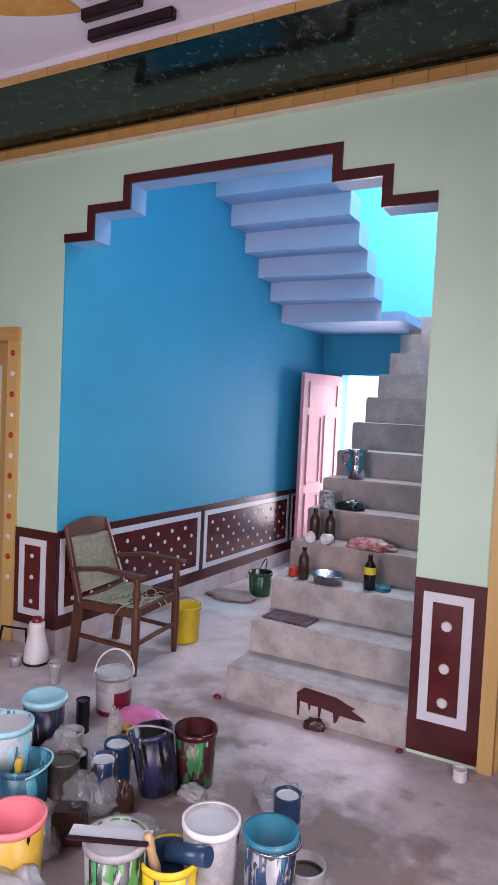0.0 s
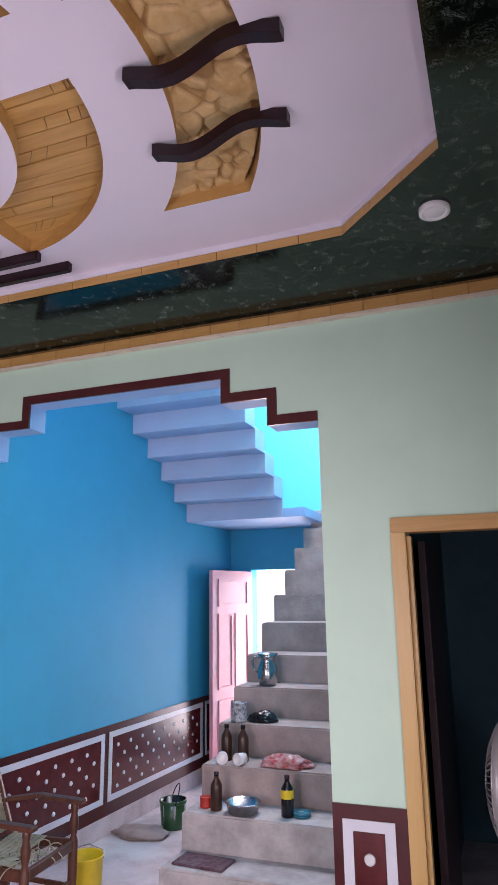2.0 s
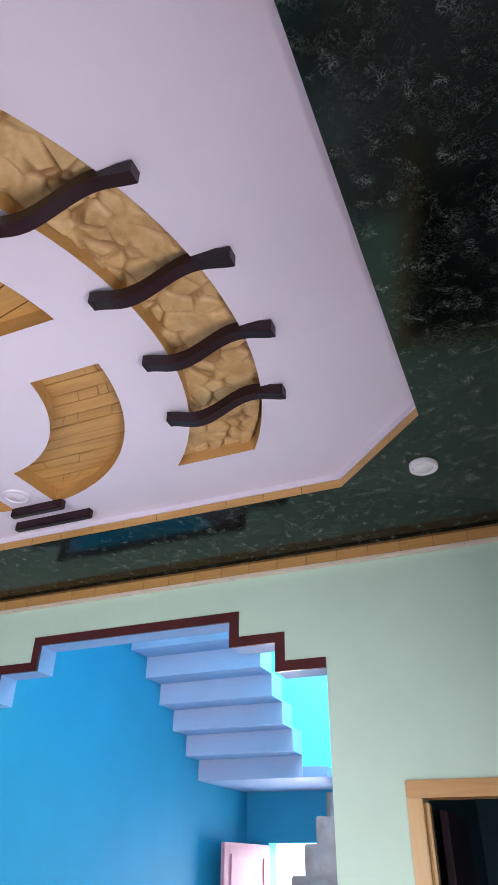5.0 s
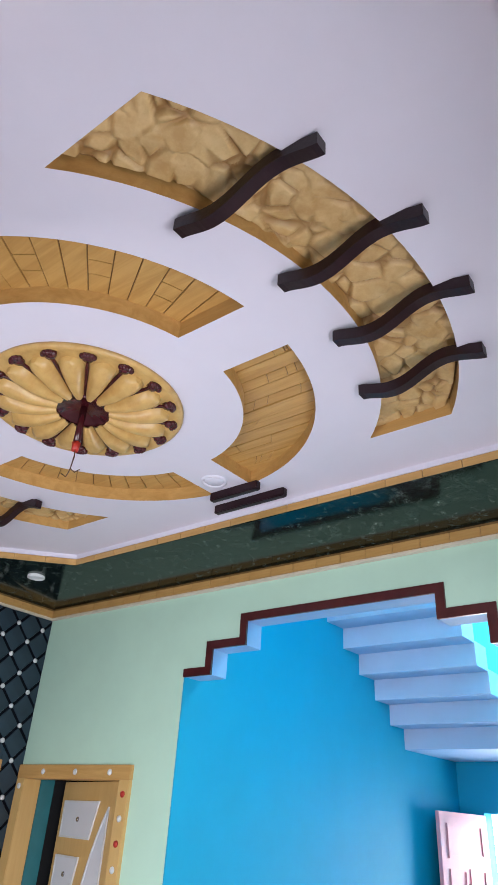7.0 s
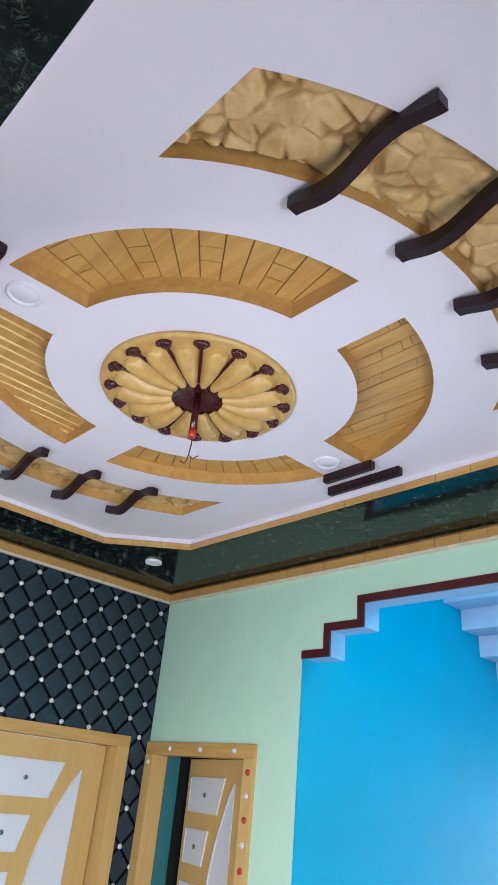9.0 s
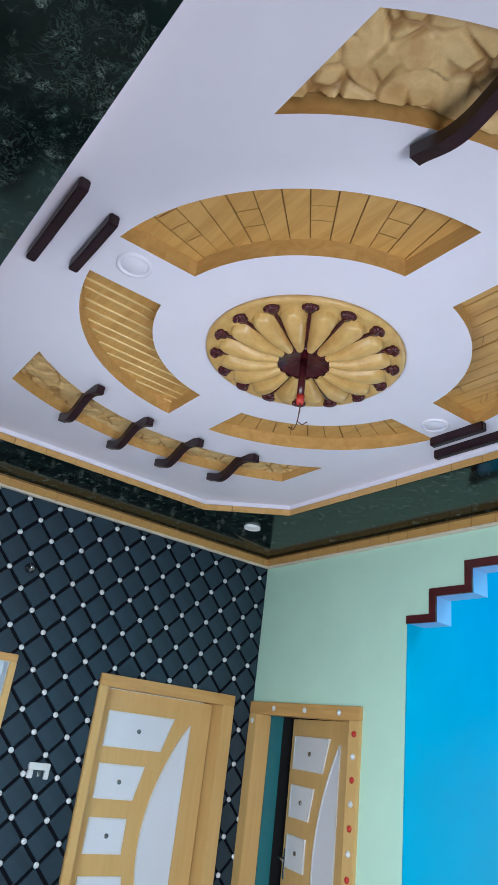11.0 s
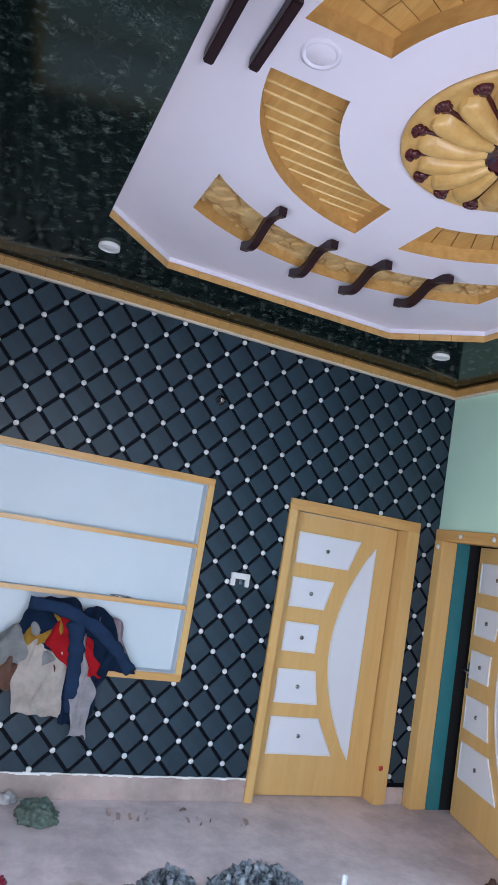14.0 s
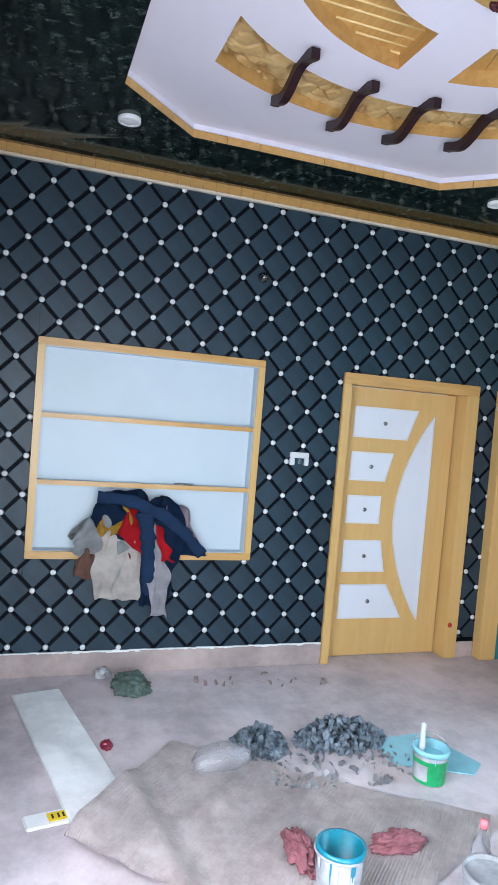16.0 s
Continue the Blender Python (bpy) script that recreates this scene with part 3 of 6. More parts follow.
def panel_door(label, w, h, at, handle=False, dx=0.0):
    """A flush door with five framed panels and a sail-shaped panel; local x across from the latch side, z up, face towards -y."""
    ob = thing("door", label, "door", at=at)
    ob["kind"] = "structure"
    bm = B()
    add_box(bm, 0, w, 0, .035, .006, h, .003)
    part("leaf", bm, M_GOLDZ, ob)
    k = 1.0
    panels = [(x0 + dx, xt + dx, xb + dx, zt, zb) for x0, xt, xb, zt, zb in ((.06, .60, .52, 1.88, 1.65), (.06, .415, .36, 1.545, 1.33), (.06, .34, .34, 1.22, 1.01), (.06, .37, .42, .885, .645), (.06, .45, .60, .55, .29))]
    for x0, xt, xb, zt, zb in panels:
        q = [(x0 * k, zb), (xb * k, zb), (xt * k, zt), (x0 * k, zt)]
        part("panel_moulding", sheet([q, offset_loop(q, .012)], .014, M_DOT, stand_xz(-.004)), None, ob)
        part("panel", sheet([offset_loop(q, .010)], .008, M_WPANEL, stand_xz(-.0035)), None, ob, "pale white panel")
        bm = B()
        cx, cz = k * (x0 + (xt + xb) / 2) / 2 + .01, (zt + zb) / 2
        lathe(bm, [(0, 0), (.016, 0), (.016, .006), (.012, .01), (.006, .006), (0, .006)], 12, (cx, -.0075, cz), pose(0, 0, 0, 90).to_3x3())
        part("rosette", bm, M_STEEL, ob, "small grey rosette")
    sail = [(.745 + dx, .265), (.745 + dx, 1.85)]
    n = 18
    for i in range(1, n):
        u = i / n
        sail.append((.745 + dx - .285 * math.sin(math.pi * u) ** .85, 1.85 - 1.585 * u))
    part("sail_moulding", sheet([sail, offset_loop(sail, .014)], .016, M_DOT, stand_xz(-.004)), None, ob)
    part("sail_panel", sheet([offset_loop(sail, .012)], .008, M_WPANEL, stand_xz(-.0035)), None, ob, "pale white sail-shaped panel")
    if handle:
        bm = B()
        add_box(bm, .03, .055, -.008, 0, .93, 1.12, .003)
        tube(bm, [(.042, -.008, 1.06), (.042, -.05, 1.06), (.12, -.05, 1.055)], .008)
        part("handle", bm, M_STEEL, ob, "steel lever handle")
    return ob


M_STEEL = mat("worn_steel", (.42, .42, .44), .25, 1.0, var=.2, scale=20, bump=.05)
M_RED = mat("red_paint_dab", (.45, .03, .02), .45)

# west wall door with its frame
panel_door("closed ochre door with pale white panels and sail motif", .965, 2.02, Matrix.Translation((XW - .10, DY0 + .002, 0)) @ pose(0, 0, 0, 0, 0, 90), dx=.04)
frame_a = tagged(thing("door_frame", "ochre painted wooden door frame in the dark wall", "door frame"), kind="structure")
bm = B()
add_box(bm, XW - .15, XW + .028, DY0 - .06, DY0 + .003, 0, 2.025, .004)
part("jamb", bm, M_GOLDZ, frame_a)
bm = B()
add_box(bm, XW - .15, XW + .028, DY1 - .003, DY1 + .105, 0, 2.025, .004)
part("jamb", bm, M_GOLDZ, frame_a)
bm = B()
add_box(bm, XW - .15, XW + .028, DY0 - .06, DY1 + .105, 2.0255, 2.105, .004)
part("head", bm, M_GOLDY, frame_a)
bm = B()
lathe(bm, [(0, 0), (.02, 0), (.017, .006), (0, .008)], 10, (XW + .028, DY1 + .03, .26), pose(0, 0, 0, 0, 90).to_3x3())
part("paint_dab", bm, M_RED, frame_a, "red paint dab")

# ajar door in the north wall
panel_door("ochre panelled door standing ajar into a dark room", .95, 2.0, Matrix.Translation((-2.905, YN + .06, 0)) @ pose(0, 0, 0, 0, 0, -14) @ Matrix.Translation((-.95, 0, 0)), True)
frame_b = tagged(thing("door_frame", "ochre door frame dotted with white and red dabs", "door frame"), kind="structure")
bm = B()
add_box(bm, -3.995, -3.90, YN - .028, YN + .12, 0, 2.0, .004)
part("jamb", bm, M_GOLDZ, frame_b)
bm = B()
add_box(bm, -2.905, -2.808, YN - .028, YN + .12, 0, 2.0, .004)
part("jamb", bm, M_GOLDZ, frame_b)
bm = B()
add_box(bm, -3.995, -2.808, YN - .028, YN + .12, 2.0005, 2.09, .004)
part("head", bm, M_GOLD, frame_b)
dab = B()
lathe(dab, [(.02, 0), (.019, .005), (.012, .010), (0, .012)], 12, (0, 0, 0), pose(0, 0, 0, 90).to_3x3())
dab_w = finish("dab", dab, M_DOT)
dab = B()
lathe(dab, [(.02, 0), (.019, .005), (.012, .010), (0, .012)], 12, (0, 0, 0), pose(0, 0, 0, 90).to_3x3())
dab_r = finish("dab", dab, M_RED)
spots = [(-3.70, 2.045, 0), (-3.35, 2.045, 0), (-3.0, 2.045, 0), (-3.95, 1.95, 0)]
spots += [(-2.852, 1.92 - .135 * i, (i + 1) % 2) for i in range(12)]
for x, z, red in spots:
    o = part("dab", dab_r if red else dab_w, None, frame_b)
    o.location = (x, YN - .028, z)
# room behind it: teal reveal, then walls in black to colour in the darkness
bm = B()
add_box(bm, -4.1, -3.905, YN + .125, YN + .25, 0, 2.4)
structure("wall_side_room_west", bm, M_TEAL, "teal painted wall of the dark side room", "wall")
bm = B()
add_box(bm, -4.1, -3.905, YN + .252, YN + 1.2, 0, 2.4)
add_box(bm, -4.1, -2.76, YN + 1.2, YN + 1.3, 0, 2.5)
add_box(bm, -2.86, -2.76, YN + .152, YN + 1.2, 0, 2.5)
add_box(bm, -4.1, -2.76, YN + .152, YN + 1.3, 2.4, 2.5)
structure("wall_side_room", bm, M_BLACK, "side room walls and ceiling coloured black as unlit", "wall")

# open doorway with ochre frame, dark room behind
frame_c = tagged(thing("door_frame", "knotty ochre grained door frame of a dark doorway", "door frame"), kind="structure")
bm = B()
add_box(bm, .175, .243, YN - .022, YN + .1, 0, 2.045, .004)
add_box(bm, .243, .262, YN + .02, YN + .08, 0, 2.03, .003)
part("jamb", bm, M_GOLDZ, frame_c)
bm = B()
add_box(bm, 1.197, 1.27, YN - .022, YN + .1, 0, 2.045, .004)
part("jamb", bm, M_GOLDZ, frame_c)
bm = B()
add_box(bm, .175, 1.27, YN - .022, YN + .1, 2.0455, 2.115, .004)
part("head", bm, M_GOLD, frame_c)
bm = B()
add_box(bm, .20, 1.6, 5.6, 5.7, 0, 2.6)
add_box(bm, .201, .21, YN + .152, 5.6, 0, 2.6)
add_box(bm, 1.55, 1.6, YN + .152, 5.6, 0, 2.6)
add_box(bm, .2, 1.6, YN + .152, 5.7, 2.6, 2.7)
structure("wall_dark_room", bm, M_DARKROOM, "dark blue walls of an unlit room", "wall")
inner = tagged(thing("inner_door", "dark brown varnished door folded back into the dark room", "door"), kind="structure")
bm = B()
add_box(bm, .265, .30, YN + .26, YN + .95, .01, 2.02, .004)
part("leaf", bm, M_DKWOOD, inner)

# pedestal fan in the dark doorway
fan = thing("pedestal_fan", "grey wire-caged pedestal fan standing in the dark doorway", "fan", at=(.61, YN + .40, 0))
M_CAGE = mat("grey_fan_wire", (.40, .39, .40), .35, .2)
bm = B()
lathe(bm, [(.18, 0), (.18, .02), (.05, .05), (.03, .05)], 28)
part("base", bm, M_CAGE, fan)
bm = B()
tube(bm, [(0, .0, .05), (0, .0, .88)], .014)
part("pole", bm, M_STEEL, fan)
FM = Matrix.Translation((0, 0, .90)) @ pose(0, 0, 0, 90, 0, -104)
bm = B()
tube(bm, [(r, 0, z) for r, z in ((.04, .085), (.12, .085), (.2, .07), (.26, .04), (.285, .022))], .0032, 5)
WIRE = finish("wire", bm, M_CAGE)
for nm, sgn in (("front_cage", 1), ("rear_cage", -1)):
    bm = B()
    for r, z in ((.287, .02), (.04, .085), (.15, .083)):
        tube(bm, [FM @ Vector((r * math.cos(2 * math.pi * k / 40), r * math.sin(2 * math.pi * k / 40), sgn * z)) for k in range(41)], .005, 6)
    cage = part(nm, bm, M_CAGE, fan)
    for k in range(64):
        o = part("wire", WIRE, None, cage)
        o.matrix_local = FM @ Matrix.Rotation(2 * math.pi * k / 64, 4, 'Z') @ Matrix.Scale(sgn, 4, (0, 0, 1))
bm = B()
lathe(bm, [(.288, -.02), (.293, -.016), (.293, .016), (.288, .02), (.284, .0)], 48, m=None, caps=False)
bm.transform(FM)
part("rim_band", bm, M_CAGE, fan)
bm = B()
lathe(bm, [(0, -.16), (.06, -.15), (.07, -.06), (.05, .03), (.035, .06), (0, .065)], 20, (0, 0, 0), None)
bm.transform(FM)
part("motor", bm, M_CAGE, fan)
for k in range(3):
    bm = B()
    n = 6
    rows = []
    for i in range(n + 1):
        r = .04 + .21 * i / n
        wd = .03 + .07 * math.sin(math.pi * min(1, (i + 1) / n) * .8)
        rows.append([bm.verts.new(FM @ (Matrix.Rotation(2 * math.pi * k / 3, 4, 'Z') @ Vector((r, (j - .5) * 2 * wd, .025 + (j - .5) * .05)))) for j in (0, .5, 1)])
    for a, b in zip(rows, rows[1:]):
        for j in range(2):
            bm.faces.new((a[j], a[j + 1], b[j + 1], b[j]))
    r = bmesh.ops.solidify(bm, geom=bm.faces[:], thickness=.003)
    part("blade", bm, M_DARKROOM, fan)

# niche with shelves
niche = tagged(thing("wall_niche", "pale blue wall niche with ochre frame and shelves", "shelf"), kind="structure")
bm = B()
add_box(bm, XW - .11, XW - .085, NY0 - .02, NY1 + .02, NZ0 - .02, NZ1 + .02)
part("back", bm, M_NICHE, niche)
for nm, b in (("side", (NY0 - .02, NY0 + .003, NZ0 - .02, NZ1 + .02)), ("side", (NY1 - .003, NY1 + .02, NZ0 - .02, NZ1 + .02)), ("top", (NY0 + .003, NY1 - .003, NZ1 - .003, NZ1 + .02)), ("bottom", (NY0 + .003, NY1 - .003, NZ0 - .02, NZ0 + .003))):
    bm = B()
    add_box(bm, XW - .085, XW + .002, *b)
    part(nm, bm, M_NICHE, niche)
for z in (1.232, 1.648):
    bm = B()
    add_box(bm, XW - .085, XW - .012, NY0 + .003, NY1 - .003, z - .012, z + .012, .002)
    sh = part("shelf", bm, M_NICHE, niche)
    bm = B()
    add_box(bm, XW - .012, XW + .008, NY0 + .003, NY1 - .003, z - .015, z + .015, .003)
    part("shelf_edge", bm, M_GOLDY, sh, "ochre shelf edge")
for a in ((NY0 - .045, NY1 + .045, NZ1, NZ1 + .048), (NY0 - .045, NY1 + .045, NZ0 - .048, NZ0)):
    bm = B()
    add_box(bm, XW - .01, XW + .022, *a, .004)
    part("frame_rail", bm, M_GOLDY, niche)
for a in ((NY0 - .045, NY0, NZ0, NZ1), (NY1, NY1 + .045, NZ0, NZ1)):
    bm = B()
    add_box(bm, XW - .01, XW + .022, *a, .004)
    part("frame_stile", bm, M_GOLDZ, niche)

# cement skirting of the west wall
bm = B()
add_box(bm, XW, XW + .014, YS, DY0 - .06, 0, .15, .004)
structure("baseboard_west", bm, M_CONC, "raw cement skirting with plaster smears", "baseboard")
bm = B()
add_box(bm, XW, XW + .014, DY1 + .105, YN - .03, 0, .12, .004)
structure("baseboard_corner", bm, M_CONC, "chipped raw cement skirting", "baseboard")

# white plaster smeared along the top of the skirting
g_sk = random.Random(11)
bm = B()
y = YS
while y < DY0 - .07:
    w = min(g_sk.uniform(.012, .05), DY0 - .062 - y)
    h = g_sk.choice((.001, .002, .004, .006, .010))
    add_box(bm, XW + .004, XW + .0155 + g_sk.uniform(0, .003), y, y + w, .150 - h, .153 + g_sk.uniform(0, .004), .001)
    y += w
structure("trim_plaster_smear", bm, M_OUT, "ragged white plaster smear along the skirting top", "trim")

# switch box and bulb holder
sw = thing("switch_box", "white electrical switch box with open wiring on dark wall", "switch")
bm = B()
add_box(bm, XW + .006, XW + .03, 1.492, 1.632, 1.476, 1.516, .004)
add_box(bm, XW + .006, XW + .03, 1.492, 1.527, 1.426, 1.475, .004)
part("plate", bm, M_DOT, sw)
bm = B()
add_box(bm, XW + .006, XW + .024, 1.557, 1.582, 1.436, 1.474, .003)
part("rocker", bm, M_STEEL, sw)
bm = B()
add_box(bm, XW + .006, XW + .03, 1.602, 1.632, 1.426, 1.475, .004)
part("rocker", bm, M_DOT, sw)
bh = thing("wall_socket", "small round lamp holder on the dark wall", "lamp holder")
bm = B()
lathe(bm, [(.035, 0), (.035, .012), (.02, .02), (.018, .05), (0, .05)], 18, (XW + .008, 1.19, 2.675), pose(0, 0, 0, 0, 90).to_3x3())
part("holder", bm, M_STEEL, bh)

# ---- painted dado ----


def dado(name, m, w, z0, z1, b, label, dots):
    """A maroon dado field in the plane of m (x along, z up, face -y) with white bordered panels b and studs."""
    ob = tagged(thing(name, label, "dado"), kind="structure")
    part("field", sheet([rect(0, w, z0, z1)], .008, M_MAROON, m @ stand_xz(-.005)), None, ob)
    for x0, x1, za, zb, bw in b:
        q = rect(x0, x1, za, zb)
        part("white_border", sheet([q, offset_loop(q, bw)], .006, M_WPANEL, m @ stand_xz(-.0125)), None, ob)
        part("inlay", sheet([offset_loop(q, bw + .004)], .004, M_INLAY, m @ stand_xz(-.0112)), None, ob)
    for x, z in dots:
        o = part("stud", STUD, None, ob)
        o.matrix_local = m @ Matrix.Translation((x, -.0132, z))
    return ob


M_INLAY = mat("maroon_gloss_tile", (.11, .016, .018), .21, var=.3, scale=12, bump=.05, bscale=25)
_s = B()
lathe(_s, [(.016, 0), (.0145, .005), (.009, .008), (0, .009)], 10, (0, 0, 0), pose(0, 0, 0, 90).to_3x3())
STUD = finish("stud", _s, M_DOT)
_s = B()
lathe(_s, [(.026, 0), (.024, .006), (.016, .010), (.012, .006), (.006, .011), (0, .011)], 14, (0, 0, 0), pose(0, 0, 0, 90).to_3x3())
STUD_BIG = finish("stud", _s, M_DOT)
dado("dado_left", pose(-2.807, YN, 0), .364, .14, .775, [(.045, .28, .205, .715, .045)], "maroon gloss dado panel with white border", [(.16, .60), (.16, .46), (.16, .30)])
d2 = dado("dado_right", pose(-.156, YN, 0), .33, .02, .862, [(.045, .275, .18, .803, .045)], "maroon gloss dado panel with white border and round studs", [])
for z in (.65, .447, .283):
    o = part("stud", STUD_BIG, None, d2)
    o.location = (.003, YN - .0132, z)
# the hall dado runs along the blue wall, its face towards the stairs
def hall_frame():
    a = Vector((-2.446, YN + .004, 0))
    b = Vector((xwall(6.75), 6.75, 0))
    d = (b - a).normalized()
    m = Matrix(((d.x, -d.y, 0, a.x), (d.y, d.x, 0, a.y), (0, 0, 1, 0), (0, 0, 0, 1)))
    return m, (a - b).length


HM, HL = hall_frame()
hp = [(.012, 1.58, .235, .735, .042), (1.64, 3.20, .235, .735, .042), (3.26, 3.46, .235, .735, .03)]
dots = []
for x0, x1 in ((.06, 1.53), (1.69, 3.15)):
    n = 0
    x = x0 + .07
    while x < x1 - .03:
        for j in range(3):
            z = .325 + .15 * j + (.075 if n % 2 else 0)
            if z < .68:
                dots.append((x, z))
        x, n = x + .088, n + 1
dots += [(3.36, z) for z in (.33, .48, .63)]
dado("dado_hall", HM, HL, .14, .785, hp, "maroon gloss dado with white borders and studs on blue wall", dots)

# ---- ceiling ornaments ----
bm = B()
n = 24
rows = []
for i in range(n + 1):
    u = i / n
    x = .51 * (u - .5)
    z = -.036 - .040 * math.sin(2 * math.pi * u) * math.sin(math.pi * u) ** .5
    hgt = .047
    rows.append([bm.verts.new((x, y, zz)) for y, zz in ((-.021, z - hgt / 2), (.021, z - hgt / 2), (.021, z + hgt / 2), (-.021, z + hgt / 2))])
for a, b in zip(rows, rows[1:]):
    for k in range(4):
        bm.faces.new((a[k], a[(k + 1) % 4], b[(k + 1) % 4], b[k]))
bm.faces.new(rows[0][::-1])
bm.faces.new(rows[-1])
rib_mesh = finish("ceiling_rib", bm, M_DKWOOD)
for y, xe in ((.836, -.182), (1.202, -.056), (1.546, -.054), (1.894, -.142)):
    for x in (xe, 2 * CX - xe + .08):
        o = new("ceiling_rib", rib_mesh)
        o.location = (x, y, ZC + .0)
        tagged(o, "wavy dark maroon wooden rib across the stone recess", "ceiling rib", "ceiling ribs")
for y, x0, x1 in ((2.512, -1.685, -1.20), (2.372, -1.60, -1.275), (.175, -1.72, -1.23), (.322, -1.66, -1.31)):
    bm = B()
    add_box(bm, x0, x1, y - .019, y + .019, ZC - .05, ZC, .005)
    o = part("ceiling_bar", bm, M_DKWOOD)
    tagged(o, "straight dark maroon wooden bar fixed to the white ceiling", "ceiling bar", "ceiling bars")

# central medallion
MED = Vector((-1.503, 1.366, ZC))
med = thing("ceiling_medallion", "ochre flower medallion with maroon centre on white ceiling", "ceiling rose", at=MED)
M_PETAL = mat("ochre_petal_paint", (.58, .37, .13), .33, var=.22, scale=14, bump=.06, col2=(.47, .27, .08))
M_MARGLOSS = mat("maroon_gloss_enamel", (.06, .008, .012), .2, var=.25, scale=12)
bm = B()
lathe(bm, [(.445, 0), (.445, -.012), (.432, -.022), (.412, -.018), (.10, -.014), (0, -.014)], 64)
part("disc", bm, M_PETAL, med)
NP = 16


def petal_mesh():
    bm = B()
    n, mm = 12, 8
    rows = []
    for i in range(n + 1):
        u = i / n
        r = .116 + .262 * u
        wd = (.021 + .042 * u ** .9) * (1 if u < .76 else math.sqrt(max(0.02, 1 - ((u - .76) / .245) ** 2)))
        ht = .030 + .030 * math.sin(math.pi * min(1, u * .8 + .15))
        row = []
        for j in range(mm + 1):
            v = -1 + 2 * j / mm
            row.append(bm.verts.new((r, wd * v, -.012 - ht * math.sqrt(max(0, 1 - v * v * .98)) + .004 * (1 - abs(v) * 4 if abs(v) < .25 else 0))))
        rows.append(row)
    for a, b in zip(rows, rows[1:]):
        for j in range(mm):
            f = bm.faces.new((a[j], a[j + 1], b[j + 1], b[j]))
            f.smooth = True
    bm.faces.new(rows[-1])
    return finish("petal", bm, M_PETAL)


def sepal_mesh():
    bm = B()
    add_bar(bm, (.11, 0, -.026), (.375, 0, -.018), .012, .014, taper=1.2, bev=.002)
    for k in range(5):
        a = radians(-56 + 28 * k)
        lathe(bm, [(0, -.016), (.009, -.014), (.0135, -.006), (.011, .006), (0, .012)], 8, (.388 + .024 * math.cos(a), .027 * math.sin(a), -.022))
    lathe(bm, [(0, -.014), (.02, -.010), (.027, .006), (0, .008)], 10, (.386, 0, -.022))
    return finish("sepal", bm, M_MARGLOSS)


PM, SM = petal_mesh(), sepal_mesh()
for k in range(NP):
    a = 2 * math.pi * k / NP - .074
    o = part("petal", PM, None, med)
    o.rotation_euler = (0, 0, a)
    o = part("sepal", SM, None, med, "maroon bud")
    o.rotation_euler = (0, 0, a + math.pi / NP)
bm = B()
rings = []
for r, z in ((.128, -.012), (.128, -.036), (.121, -.042), (.110, -.037), (.09, -.026), (.06, -.019), (.03, -.0165), (.0, -.0155)):
    ring = []
    for k in range(68):
        a = 2 * math.pi * k / 68
        rr = r * (1 + .022 * math.cos(NP * a))
        ring.append(bm.verts.new((rr * math.cos(a), rr * math.sin(a), z)))
    rings.append(ring)
for a, b in zip(rings, rings[1:]):
    for k in range(68):
        bm.faces.new((a[k], a[(k + 1) % 68], b[(k + 1) % 68], b[k])).smooth = True
part("hub", bm, M_MARGLOSS, med, "maroon fluted hub")
rod = thing("fan_rod", "maroon ceiling fan rod with red cap and loose wires", "fan rod", at=MED + Vector((0, 0, -.06)))
bm = B()
tube(bm, [(0, 0, .046), (0, 0, -.145)], .016, 12)
part("rod", bm, M_MARGLOSS, rod)
bm = B()
tube(bm, [(0, 0, -.14), (0, 0, -.18)], [.019, .015], 10)
part("cap", bm, M_RED, rod, "red plastic cap")
M_WIRE = mat("brown_wire", (.08, .03, .02), .5)
bm = B()
tube(bm, [(0, 0, -.165), (.005, 0, -.20), (-.006, .004, -.24), (-.01, 0, -.28), (-.04, .01, -.29), (-.06, .0, -.275)], .0026, 6)
tube(bm, [(0, 0, -.165), (.0, .004, -.21), (-.004, .0, -.265), (.03, 0, -.292), (.05, .01, -.28)], .0026, 6)
part("wire", bm, M_WIRE, rod)

# flush lamps
M_LAMP = mat("white_lamp_plastic", (.8, .8, .82), .35, var=.04)
for x, y, z, big in ((-1.485, 2.25, ZC, 0), (-1.505, .50, ZC, 0), (.525, 2.555, ZS - .022, 1), (-3.49, 2.62, ZS - .022, 1), (-3.435, .17, ZS - .022, 1), (.52, .17, ZS - .022, 1)):
    lamp = thing("recessed_lamp", "white flush round lamp in the green ceiling border" if big else "white flush round lamp in the white ceiling", "ceiling lamp", "ceiling lamps", at=(x, y, z))
    r = .062 if big else .07
    bm = B()
    lathe(bm, [(r, .03), (r, -.008), (r - .012, -.012), (r - .016, -.006), (r - .018, -.003)], 32)
    part("ring", bm, M_LAMP if big else M_WHITE, lamp)
    bm = B()
    lathe(bm, [(r - .016, -.002), (r - .02, -.006), (0, -.007)], 32)
    part("diffuser", bm, M_LAMP if big else M_WHITE, lamp)

# pink door standing open at the back of the hall
pd = tagged(thing("back_door", "pink painted panelled door standing open to daylight", "door", at=Matrix.Translation((-1.985, YB - .015, 0)) @ pose(0, 0, 0, 0, 0, 180 + 79)), kind="structure")
bm = B()
add_box(bm, 0, .77, -.02, .02, .01, 2.02, .003)
part("leaf", bm, M_PINK, pd)
